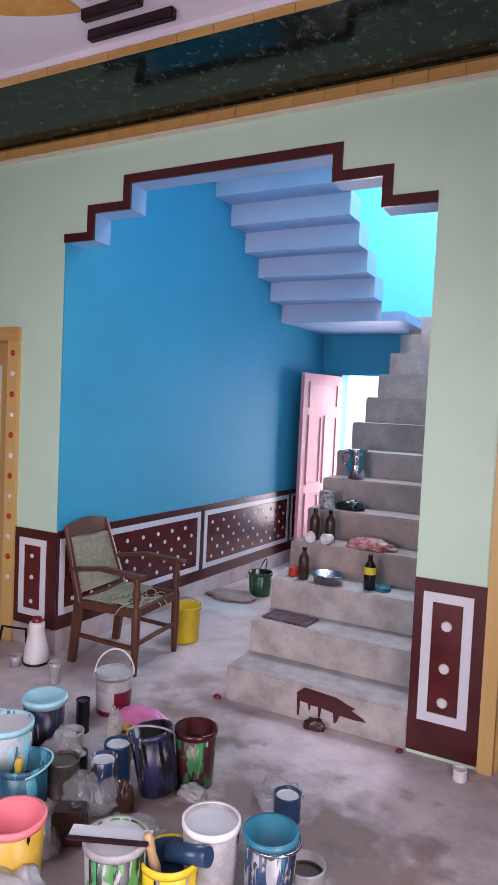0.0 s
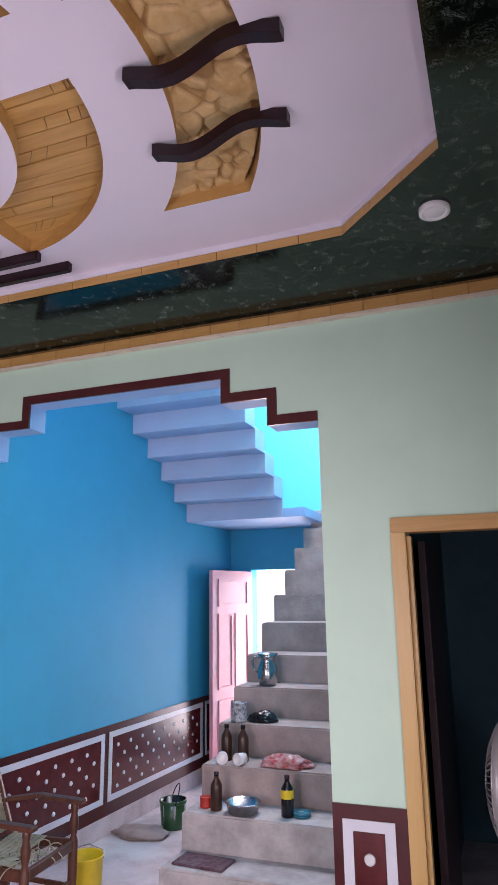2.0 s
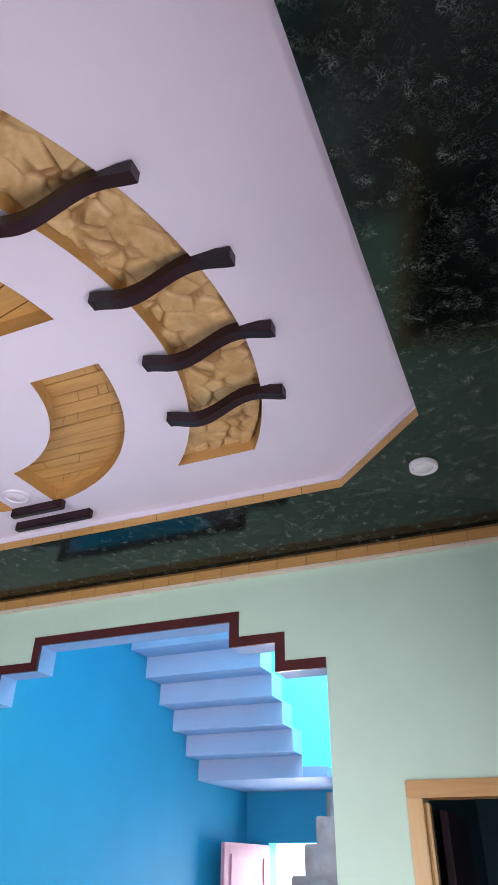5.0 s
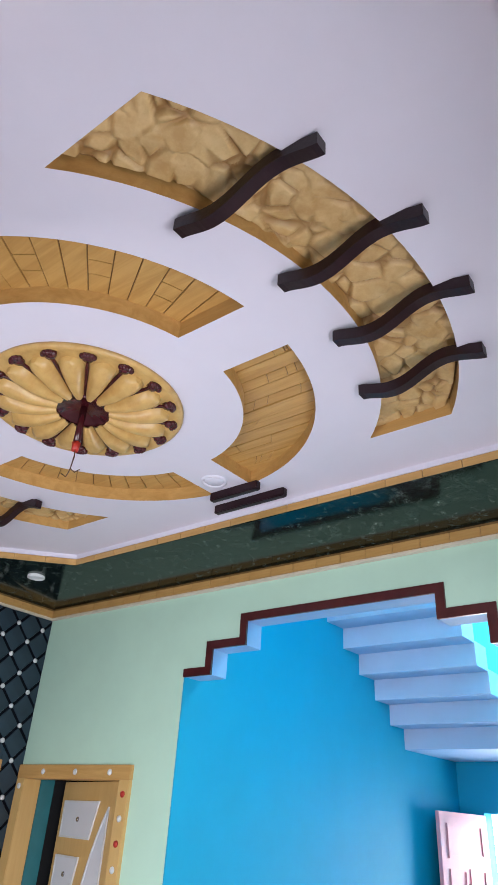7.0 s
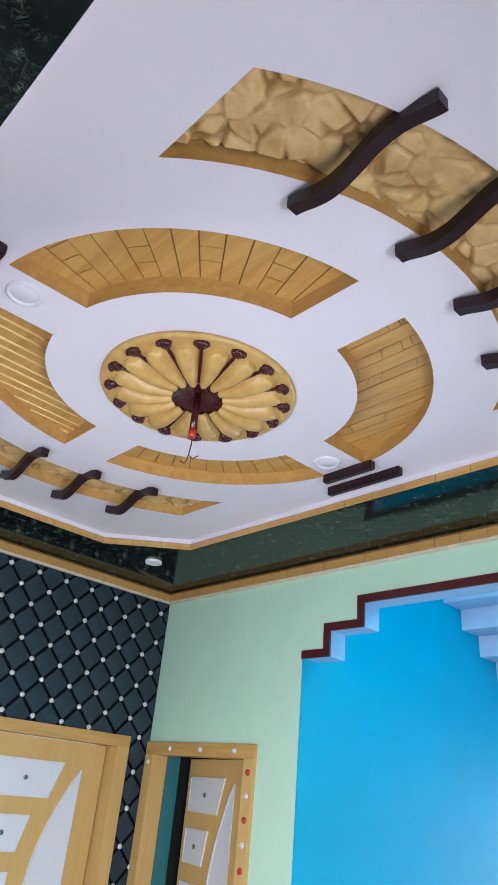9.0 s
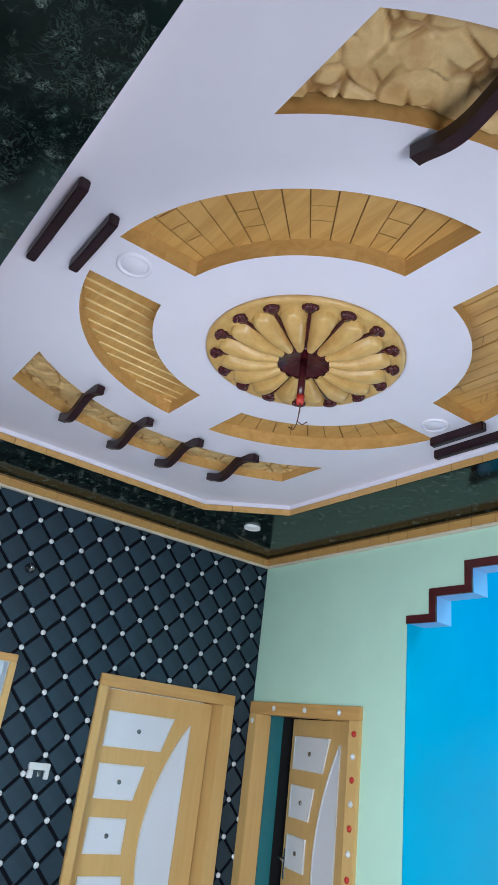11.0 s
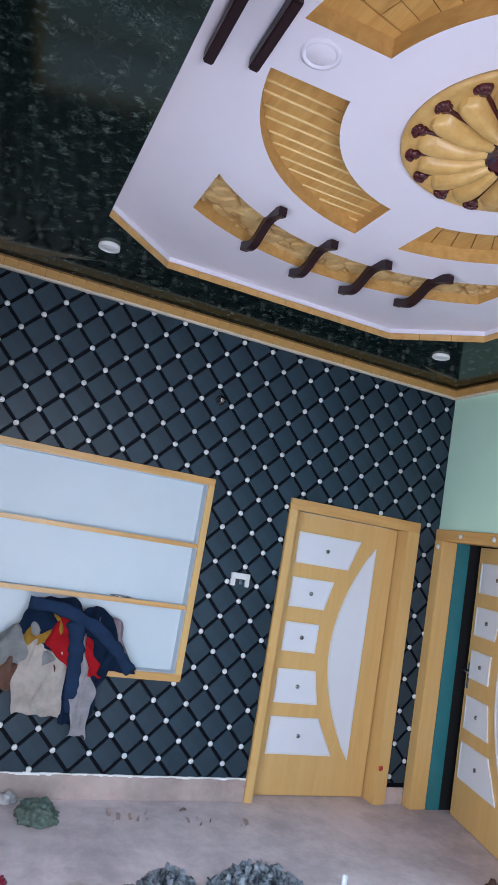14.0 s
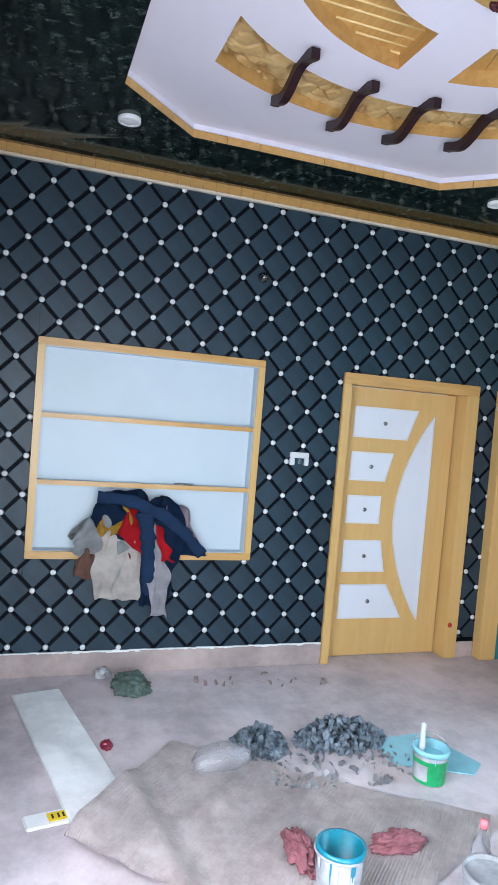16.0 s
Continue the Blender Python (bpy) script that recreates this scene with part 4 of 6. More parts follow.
for x0, x1, z0, z1 in ((.1, .67, 1.66, 1.93), (.1, .36, .85, 1.58), (.41, .67, .85, 1.58), (.1, .36, .12, .75), (.41, .67, .12, .75)):
    for s in (-1, 1):
        q = rect(x0, x1, z0, z1)
        part("moulding", sheet([q, offset_loop(q, .022)], .016, M_PINK, stand_xz(s * .024)), None, pd)

# ---- loose things ----
M_PW = mat("white_bucket_plastic", (.46, .46, .48), .35, var=.35, scale=9, stain=.45)
M_CLEANW = mat("clean_white_plastic", (.72, .71, .73), .3, var=.06, scale=8)
M_PGREY = mat("grey_paint_film", (.50, .52, .56), .3, var=.12, scale=8)
M_PCYAN = mat("pale_cyan_paint", (.28, .58, .68), .3, var=.2, scale=9)
M_PTEAL = mat("teal_paint", (.02, .20, .30), .3, var=.25, scale=9)
M_PBLUE = mat("dark_blue_paint", (.015, .05, .12), .3, var=.3, scale=9)
M_PGREEN = mat("dark_green_paint", (.03, .12, .05), .3, var=.4, scale=16)
M_BGREEN = mat("bright_green_print", (.03, .36, .12), .35, var=.3, scale=14)
M_PYEL = mat("yellow_bucket_plastic", (.60, .38, .05), .4, var=.2, scale=9, stain=.15)
M_PYELB = mat("bright_yellow_plastic", (.75, .55, .02), .4, var=.15, scale=9)
M_PPINK = mat("pink_paint", (.80, .20, .24), .35, var=.1, scale=6)
M_CRIM = mat("crimson_print", (.20, .01, .035), .3, var=.2, scale=10)
M_PBLK = mat("black_paint", (.006, .006, .008), .25, var=.3)
M_BROWNP = mat("dark_brown_paint", (.05, .02, .012), .3, var=.35, scale=14)
M_TIN = mat("paint_smeared_tin", (.16, .13, .12), .35, .7, var=.5, scale=16, bump=.1)
M_CHAIR = wood("chair_dark_wood", (.115, .038, .020), (.055, .018, .010), .4, 2, 9)
M_TAPE = mat("olive_webbing", (.37, .35, .25), .55, var=.3, scale=22, bump=.2, bscale=120)
M_BAG = mat("clear_polythene", (.62, .62, .66), .2, var=.15, scale=10)
M_BAG.node_tree.nodes["Principled BSDF"].inputs["Alpha"].default_value = .55
M_BAG.node_tree.nodes["Principled BSDF"].inputs["Transmission Weight"].default_value = .55
M_PINKBAG = mat("pink_polythene", (.62, .18, .38), .3, var=.2, scale=8)
M_GLASS = mat("clear_glass", (.9, .92, .95), .05, var=.02)
M_GLASS.node_tree.nodes["Principled BSDF"].inputs["Transmission Weight"].default_value = 1.0
M_GLASS.node_tree.nodes["Principled BSDF"].inputs["IOR"].default_value = 1.12
M_CUP = mat("tea_tumbler_grey", (.45, .42, .44), .2, .3, var=.2)


def splat(name, base, c1, c2, lim=.52, rough=.35):
    """Plastic smeared with two runny paints: streaks drawn out downwards."""
    m = mat(name, base, rough, var=.3, scale=9, stain=.3)
    nt = m.node_tree
    b = nt.nodes["Principled BSDF"]
    co = next(n for n in nt.nodes if n.type == 'TEX_COORD')
    for k, (c, off) in enumerate(((c1, 0.0), (c2, 7.3))):
        mp = nt.nodes.new("ShaderNodeMapping")
        mp.inputs["Scale"].default_value = (34 - 8 * k, 34 - 8 * k, 6 + 3 * k)
        mp.inputs["Location"].default_value = (off, off, off)
        nt.links.new(co.outputs["Object"], mp.inputs["Vector"])
        nz = nt.nodes.new("ShaderNodeTexNoise")
        nz.inputs["Scale"].default_value, nz.inputs["Detail"].default_value = 1.0, 4
        nz.inputs["Distortion"].default_value = .5
        nt.links.new(mp.outputs[0], nz.inputs["Vector"])
        rp = nt.nodes.new("ShaderNodeMapRange")
        rp.inputs[1].default_value, rp.inputs[2].default_value = lim + .04 * k, lim + .04 * k + .03
        nt.links.new(nz.outputs[0], rp.inputs[0])
        mx = nt.nodes.new("ShaderNodeMix")
        mx.data_type = 'RGBA'
        nt.links.new(rp.outputs[0], mx.inputs[0])
        nt.links.new(b.inputs["Base Color"].links[0].from_socket, mx.inputs[6])
        mx.inputs[7].default_value = (*c, 1)
        nt.links.new(mx.outputs[2], b.inputs["Base Color"])
    return m


M_SP1 = splat("white_green_smears", (.50, .52, .50), (.02, .03, .03), (.05, .22, .06), .47)
M_SP2 = splat("blue_black_smears", (.46, .48, .52), (.012, .04, .11), (.02, .02, .03), .49)
M_SP3 = splat("black_smears", (.30, .30, .32), (.006, .006, .008), (.02, .02, .07), .40)
M_SP4 = splat("cyan_smears", (.50, .58, .62), (.22, .52, .62), (.02, .14, .22), .55)
M_SP5 = splat("green_maroon_smears", (.22, .26, .20), (.03, .14, .05), (.05, .012, .015), .42)
M_SP6 = splat("teal_smears", (.02, .16, .24), (.01, .07, .13), (.05, .30, .40), .52)


def shell(bm, rf, z0, z1, a0, a1, off=.0015, n=10, drip=None):
    """A thin skin on a round body, from angle a0 to a1; drip(k) lowers its lower edge."""
    up, lo = [], []
    for k in range(n + 1):
        a = a0 + (a1 - a0) * k / n
        zl = drip(k) if drip else z0
        for zz, lst in ((z1, up), (zl, lo)):
            r = rf(zz) + off
            lst.append(bm.verts.new((r * math.cos(a), r * math.sin(a), zz)))
    for k in range(n):
        bm.faces.new((up[k], up[k + 1], lo[k + 1], lo[k])).smooth = True


def bucket(name, label, at, r, h, body, fill=None, level=.9, drips=(), band=None, plate=None, handle=None, rim=None, seed=1, tilt=(0, 0, 0), taper=.88, inside=None, cat="bucket", lid=None, group="paint buckets"):
    """A tapered paint bucket or tin: body, rim, paint surface, drips, printed label, bail handle."""
    g = random.Random(seed)
    ob = thing(name, label, cat, group, at=Matrix.Translation(at) @ pose(0, 0, 0, *tilt))

    def rf(z):
        return r * (taper + (1 - taper) * z / h)
    t = .004
    bm = B()
    prof = [(0, .003), (rf(0) - .004, .0), (rf(0), .004), (rf(h), h), (rf(h) - t, h), (rf(.01) - t, .012), (0, .012)]
    lathe(bm, prof, 40)
    for f in bm.faces:
        f.material_index = 1 if (f.calc_center_median().xy.length < rf(f.calc_center_median().z) - t * .7 and f.calc_center_median().z > .006) else 0
    me = finish("body", bm, [body, inside or body])
    part("body", me, None, ob)
    bm = B()
    e = r * .045
    lathe(bm, [(r - t, h + .004), (r + e, h + .004), (r + e, h - .012), (r + e * .3, h - .022), (r - .001, h - .022), (r - t, h + .004)], 40, caps=False)
    part("rim", bm, rim or body, ob)
    if fill:
        bm = B()
        lathe(bm, [(rf(h * level) - t, h * level), (rf(h * level) * .6, h * level - .002), (0, h * level - .001)], 32)
        part("paint", bm, fill, ob)
    if lid:
        bm = B()
        lathe(bm, [(r + e + .002, h - .012), (r + e + .002, h + .01), (r - .006, h + .014), (r - .014, h + .004), (0, h + .002)], 40)
        part("lid", bm, lid, ob)
    if band:
        bm = B()
        shell(bm, rf, h * band[1], h * band[2], 0, 2 * math.pi, .0012, 36)
        part("printed_band", bm, band[0], ob)
    if plate:
        bm = B()
        shell(bm, rf, h * .15, h * .62, plate[1], plate[1] + plate[2], .0022, 10)
        part("label_plate", bm, plate[0], ob)
    for m, n, deep in drips:
        a = g.uniform(0, 6)
        for i in range(n):
            bm = B()
            w = g.uniform(.05, .22)
            dz = g.uniform(.25, 1) * deep * h
            a += g.uniform(.9, 1.1) * 2 * math.pi / n
            z1 = h - .022 if deep < 2 else h * .5
            ph = g.uniform(0, 9)
            shell(bm, rf, 0, z1, a, a + w, .0032 + .0002 * i % 3, 6, lambda k: max(.01, z1 - dz * (.55 + .45 * math.sin(math.pi * k / 6)) * (1 + .25 * math.sin(ph + 2.3 * k))))
            part("paint_drip", bm, m, ob)
    if handle:
        bm = B()
        lean = handle[1]
        pts = []
        for k in range(17):
            a = math.pi * k / 16
            y, z = -(r + e) * math.cos(a), handle[2] * math.sin(a)
            pts.append((z * math.sin(lean), y, h - .02 + z * math.cos(lean)))
        pts = [Matrix.Rotation(handle[3], 3, 'Z') @ Vector(p) for p in pts]
        tube(bm, pts, .0045, 8)
        part("bail_handle", bm, handle[0], ob)
    return ob


def can(name, label, at, r, h, body, top, seed=2, tilt=(0, 0, 0), cat="can", fill=None):
    """A small tin: body, rolled rims, recessed top or paint."""
    ob = thing(name, label, cat, "small tins", at=Matrix.Translation(at) @ pose(0, 0, 0, *tilt))
    bm = B()
    lathe(bm, [(r * .92, 0), (r, .004), (r, .01), (r * .965, .014), (r * .965, h - .012), (r, h - .008), (r, h), (r * .93, h), (r * .93, h - .012 if not fill else h - .035), (0, h - .012 if not fill else h - .035)], 32)
    part("body", bm, body, ob)
    bm = B()
    zz = h - .011 if not fill else h - .033
    lathe(bm, [(r * .925, zz), (r * .7, zz + .002), (r * .66, zz - .001), (0, zz)], 28)
    part("lid" if not fill else "paint", bm, fill or top, ob)
    return ob


def crumple(name, label, cat, at, sx, sy, sz, m, seed, amp=.35, freq=3.0, sub=4, group="", flat=.3):
    """A crumpled bag or cloth: a noisy folded lump that rests on its base."""
    bm = B()
    bmesh.ops.create_icosphere(bm, subdivisions=sub, radius=1)
    o = Vector((seed * 7.3, seed * 3.1, seed * 1.7))
    for v in bm.verts:
        p = v.co.copy()
        k = noise.noise(p * freq + o)
        k2 = noise.noise(p * freq * 2.6 + o)
        k3 = abs(noise.noise(p * freq * 1.3 - o))
        v.co = p * (1 + amp * k + amp * .5 * k2 - amp * .7 * k3)
    zmin = min(v.co.z for v in bm.verts)
    for v in bm.verts:
        z = v.co.z if v.co.z > -flat else -flat + (v.co.z + flat) * .08
        v.co = Vector((v.co.x * sx, v.co.y * sy, z * sz))
    zmin = min(v.co.z for v in bm.verts)
    for v in bm.verts:
        v.co.z -= zmin
    ob = part(name, bm, m, None, "", True)
    ob.location = at
    return tagged(ob, label, cat, group)


# paint buckets on the floor in front of the arch
bucket("bucket_with_lid", "white paint bucket with crimson print and closed grey lid", (-1.60, 2.76, 0), .098, .215, M_PW, M_PGREY, .96, band=(M_CRIM, .02, .62), plate=(M_PGREY, radians(235), 1.3), handle=(M_CLEANW, .15, .15, radians(-52)), seed=3)
bucket("paint_bucket", "dark paint-splashed bucket with white lid", (-1.60, 2.26, 0), .096, .26, M_SP3, None, drips=((M_PGREEN, 4, .5),), lid=M_PCYAN, seed=4, rim=M_PW)
bucket("paint_bucket", "white bucket smeared with pale cyan paint, full", (-1.55, 1.99, 0), .108, .27, M_SP4, M_PGREY, .95, drips=((M_PCYAN, 6, .3),), rim=M_PCYAN, seed=5, handle=(M_PCYAN, -1.2, .12, .3))
pan = bucket("paint_bucket", "teal paint-covered open bucket with brush standing in it", (-1.40, 1.94, 0), .104, .17, M_SP6, M_PBLK, .45, drips=(), seed=6, handle=(M_PCYAN, 1.35, .12, .9))
bucket("paint_bucket", "yellow bucket with pink paint coating its inside", (-1.09, 1.60, 0), .108, .23, M_PYEL, M_PPINK, .3, inside=M_PPINK, rim=M_PPINK, seed=7, drips=((M_PBLK, 3, .4),))
lidded = bucket("paint_bucket", "white paint-dripped bucket with scraper across its rim", (-.70, 1.66, 0), .10, .26, M_SP1, M_PGREY, .97, drips=((M_PBLK, 4, .35), (M_BGREEN, 2, .9)), seed=8, rim=M_PW)
bucket("paint_bucket", "yellow bucket holding a paint roller", (-.555, 1.75, 0), .094, .20, M_PYELB, M_PBLUE, .6, inside=M_PBLUE, seed=9, drips=((M_PW, 6, .5), (M_PBLK, 4, .35)))
bucket("paint_bucket", "white bucket filled with whitish paint, blue streaks", (-.48, 1.88, 0), .094, .27, M_PW, M_PGREY, .95, seed=10, rim=M_CLEANW, drips=((M_PBLK, 2, .25),))
bucket("paint_bucket", "open bucket with dark teal inside and blue drips", (-.285, 1.93, 0), .088, .27, M_SP2, M_PBLUE, .35, inside=M_PTEAL, rim=M_PTEAL, seed=11, drips=((M_PBLUE, 4, .7), (M_PTEAL, 4, .3)), handle=(M_STEEL, -1.5, .11, 2.6))
can("paint_tin", "cream-rimmed tin with brown paint inside", (-.195, 2.02, 0), .068, .14, M_PW, M_BROWNP, fill=M_BROWNP)
bucket("paint_bucket", "tilted white bucket smeared with thick black paint", (-.97, 2.29, .012), .092, .25, M_SP3, M_PBLK, .6, inside=M_PBLK, seed=12, tilt=(-6, -10, 40), drips=((M_PBLK, 9, .8), (M_CRIM, 2, 2)), handle=(M_PW, -.9, .13, 1.2))
bucket("paint_bucket", "green-dripped bucket with dark maroon paint inside", (-.885, 2.43, 0), .09, .24, M_SP5, M_BROWNP, .7, inside=M_MARGLOSS, rim=M_MARGLOSS, seed=13, drips=((M_PGREY, 3, .3), (M_BGREEN, 2, .7)))
can("paint_tin", "dark blue tin with greyish lid", (-.43, 2.40, 0), .055, .11, M_PBLUE, M_PGREY)
can("paint_tin", "small white tin of pale grey paint", (-1.45, 2.28, 0), .055, .14, M_PW, M_PGREY, fill=M_PGREY)
can("paint_tin", "small yellow tin with paint crust", (-1.27, 2.41, 0), .058, .14, M_PYEL, M_PYEL, fill=M_BROWNP)
can("paint_tin", "dark smeared tin with rusty lid", (-1.30, 2.07, 0), .065, .15, M_TIN, M_TIN)
can("paint_tin", "dark blue tin with white lid", (-1.15, 2.14, 0), .058, .165, M_SP2, M_PGREY)
can("paint_tin", "dark blue tin with grey lid", (-1.18, 2.27, 0), .06, .165, M_PBLUE, M_PGREY)
can("spray_can", "tall dark spray can with steel top", (-1.585, 2.505, 0), .034, .165, M_PBLK, M_STEEL)
can("paint_tin", "dark paint-crusted tin beside plastic bag", (-1.34, 2.19, 0), .05, .11, M_TIN, M_PGREY)
bx = thing("oil_can", "square brown rusty oil can with screw hole", "can", at=Matrix.Translation((-1.07, 1.86, 0)) @ pose(0, 0, 0, 0, 0, 30))
bm = B()
add_box(bm, -.06, .06, -.045, .045, 0, .13, .008)
part("body", bm, M_BROWNP, bx)
bm = B()
lathe(bm, [(.02, .13), (.02, .142), (.014, .142), (.012, .131), (0, .131)], 16, (.02, 0, 0))
part("spout", bm, M_TIN, bx)
# scraper blade, roller and brush
sc = thing("scraper", "broad steel filling knife lying across bucket rim", "scraper", at=Matrix.Translation((-.715, 1.65, .2665)) @ pose(0, 0, 0, 0, 0, 24))
bm = B()
add_box(bm, -.13, .13, -.03, .035, 0, .003, .001)
part("blade", bm, M_PGREY, sc)
bm = B()
add_box(bm, -.13, .13, -.045, -.0305, -.002, .012, .003)
part("spine", bm, M_DKWOOD, sc)
ro = thing("paint_roller", "wooden-handled paint roller standing in yellow bucket", "paint roller", at=Matrix.Translation((-.575, 1.72, .125)) @ pose(0, 0, 0, 12, -8, 0))
bm = B()
lathe(bm, [(0, 0), (.015, .0), (.018, .05), (.014, .10), (.017, .15), (.012, .17), (0, .172)], 16)
part("handle", bm, wood("pale_handle_wood", (.50, .34, .19), (.38, .24, .12), .5, 2), ro)
bm = B()
tube(bm, [(.02, .06, .06), (.17, .06, .075)], .03, 16)
part("sleeve", bm, M_PBLUE, ro, "blue fluffy roller sleeve")
br = thing("paint_brush", "paint brush with crusty bristles in teal bucket", "brush", at=Matrix.Translation((-1.385, 1.90, .085)) @ pose(0, 0, 0, 8, 6, 20))
bm = B()
lathe(bm, [(0, 0), (.016, 0), (.02, .05), (.013, .075), (.018, .11), (.01, .13), (0, .13)], 12)
part("handle", bm, M_PYEL, br)
# bags, papers, rags
crumple("plastic_bag", "crumpled clear polythene bag among tins", "plastic bag", (-1.16, 2.08, 0), .13, .10, .09, M_BAG, 1, 0.30, 2.00, 4, "plastic bags")
crumple("plastic_bag", "crumpled clear polythene bag beside buckets", "plastic bag", (-1.40, 2.16, .0), .10, .08, .15, M_BAG, 2, 0.33, 2.00, 4, "plastic bags")
crumple("plastic_bag", "twisted white polythene bag", "plastic bag", (-1.25, 2.33, .14), .035, .035, .10, M_BAG, 3, 0.30, 1.60, 4, "plastic bags")
crumple("plastic_bag", "pink polythene bag on the floor", "plastic bag", (-1.35, 2.69, 0), .15, .11, .075, M_PINKBAG, 4, 0.21, 1.44, 4, "plastic bags")
crumple("plastic_bag", "white crumpled plastic bag behind teal bucket", "plastic bag", (-.50, 2.47, 0), .10, .08, .085, M_BAG, 5, 0.30, 1.92, 4, "plastic bags")
crumple("plastic_bag", "crumpled clear bag over paint cans", "plastic bag", (-1.17, 1.78, 0), .13, .09, .07, M_BAG, 6, 0.30, 1.84, 4, "plastic bags")
crumple("plastic_bag", "grey crumpled bag beside white bucket", "plastic bag", (-.86, 1.98, 0), .14, .10, .05, M_BAG, 16, 0.30, 1.84, 4, "plastic bags")
crumple("paper_wad", "crumpled paper scrap beside green bucket", "paper", (-.83, 2.33, 0), .07, .04, .04, M_PW, 7, 0.30, 2.00, 4)
crumple("printed_sack", "crumpled white printed paper sack", "sack", (-.98, 1.50, 0), .13, .10, .10, M_PW, 8, 0.27, 1.76, 4)
crumple("rag", "small brown rag with red stains", "rag", (-1.0, 2.10, 0), .035, .03, .10, M_BROWNP, 9, 0.34, 2.08, 4, "rags")
crumple("rag", "paint-stained rag at the bottom step", "rag", (-.62, 3.16, 0), .06, .03, .042, M_BROWNP, 10, 0.34, 2.08, 4, "rags")
crumple("debris", "crimson paint crumb beside the step", "debris", (-1.22, 3.20, 0), .026, .02, .016, M_CRIM, 11, 0.24, 2.08, 4, "debris")
crumple("debris", "crimson paint crumb by the corner of the steps", "debris", (-.18, 3.17, 0), .018, .015, .012, M_CRIM, 12, 0.24, 2.08, 4, "debris")
cap = can("bottle_cap", "small white plastic cap on the floor", (.12, 3.075, 0), .032, .055, M_CLEANW, M_CLEANW, cat="cap")

# thermos, tumbler, stove stand
th = thing("thermos_flask", "white thermos flask with dark lid on the floor", "thermos", at=(-2.41, 3.01, 0))
bm = B()
lathe(bm, [(.06, 0), (.075, .006), (.078, .04), (.07, .10), (.054, .17), (.046, .20), (.05, .23), (.046, .255), (0, .258)], 32)
part("body", bm, M_CLEANW, th)
bm = B()
lathe(bm, [(.03, .25), (.034, .262), (.026, .285), (.0, .29)], 20)
part("lid", bm, M_CRIM, th)
bm = B()
lathe(bm, [(.079, .0), (.079, .012), (.076, .014)], 32)
part("foot_ring", bm, M_PBLK, th)
gl = thing("steel_tumbler", "ribbed steel tumbler on the floor", "tumbler", at=(-2.10, 2.848, 0))
bm = B()
lathe(bm, [(.028, 0), (.030, .01), (.027, .025), (.031, .04), (.028, .055), (.033, .07), (.036, .10), (.039, .125), (.036, .125), (.03, .07), (.024, .012), (0, .01)], 24)
part("body", bm, M_CUP, gl)
cu = thing("tea_cup", "small glass of milky tea on the floor", "cup", at=(-2.47, 2.90, 0))
bm = B()
lathe(bm, [(.03, 0), (.036, .07), (.033, .07), (.027, .008), (0, .008)], 24)
part("glass", bm, M_CUP, cu)
bm = B()
lathe(bm, [(.031, .05), (0, .05)], 20)
part("tea", bm, M_PYEL, cu)
st = thing("iron_stand", "dark iron tool stand with tins beside door frame", "stand", at=(-2.62, 2.93, 0))
bm = B()
tube(bm, [(-.06, 0, 0), (-.02, .02, .2), (.14, .06, .2), (.17, .04, 0)], .009, 8)
tube(bm, [(.02, -.08, .0), (-.02, .02, .2)], .009, 8)
part("frame", bm, M_PBLK, st)
bm = B()
lathe(bm, [(.035, 0), (.04, .08), (.036, .10), (.02, .11), (0, .11)], 16, (-.07, -.06, 0))
part("pot", bm, M_TIN, st)
crumple("rag", "dark crumpled rag beside the iron stand", "rag", (-2.66, 2.80, 0), .06, .06, .11, M_BROWNP, 13, 0.30, 1.92, 4, "rags")

# wooden armchair with torn webbing
CM = Matrix.Translation((-2.025, 3.395, 0)) @ pose(0, 0, 0, 0, 0, 4) @ Matrix.Diagonal((1, 1, .945, 1))
chair = thing("armchair", "dark wooden armchair with torn olive webbing seat", "chair", at=CM)
W2 = .235
for s in (-1, 1):
    bm = B()
    add_bar(bm, (-.235, s * W2, 0), (-.19, s * W2, .41), .036, .05, taper=1.15)
    add_bar(bm, (-.19, s * W2, .40), (-.335, s * W2 * .86, .885), .032, .04, taper=.8)
    part("back_leg", bm, M_CHAIR, chair)
    bm = B()
    lathe(bm, [(.017, 0), (.024, .16), (.026, .2), (.026, .42), (.016, .45), (.024, .49), (.027, .53), (.018, .57), (.022, .60), (.024, .635)], 4 * 4, (.225, s * W2, 0))
    part("front_leg", bm, M_CHAIR, chair)
    bm = B()
    add_bar(bm, (-.26, s * W2, .615), (-.02, s * W2 * 1.05, .655), .05, .026)
    add_bar(bm, (-.03, s * W2 * 1.05, .655), (.28, s * W2 * 1.03, .638), .056, .026)
    part("armrest", bm, M_CHAIR, chair)
    bm = B()
    add_bar(bm, (-.20, s * W2, .40), (.225, s * W2, .40), .028, .055)
    part("seat_rail", bm, M_CHAIR, chair)
    bm = B()
    add_bar(bm, (-.21, s * W2, .19), (.225, s * W2, .17), .02, .028)
    part("stretcher", bm, M_CHAIR, chair)
bm = B()
add_bar(bm, (.225, -W2, .40), (.225, W2, .40), .028, .055)
part("seat_rail", bm, M_CHAIR, chair)
bm = B()
add_bar(bm, (-.20, -W2, .40), (-.20, W2, .40), .028, .055)
part("seat_rail", bm, M_CHAIR, chair)
bm = B()
add_bar(bm, (.225, -W2, .2), (.225, W2, .2), .02, .03)
part("stretcher", bm, M_CHAIR, chair)
bm = B()
n = 10
rows = []
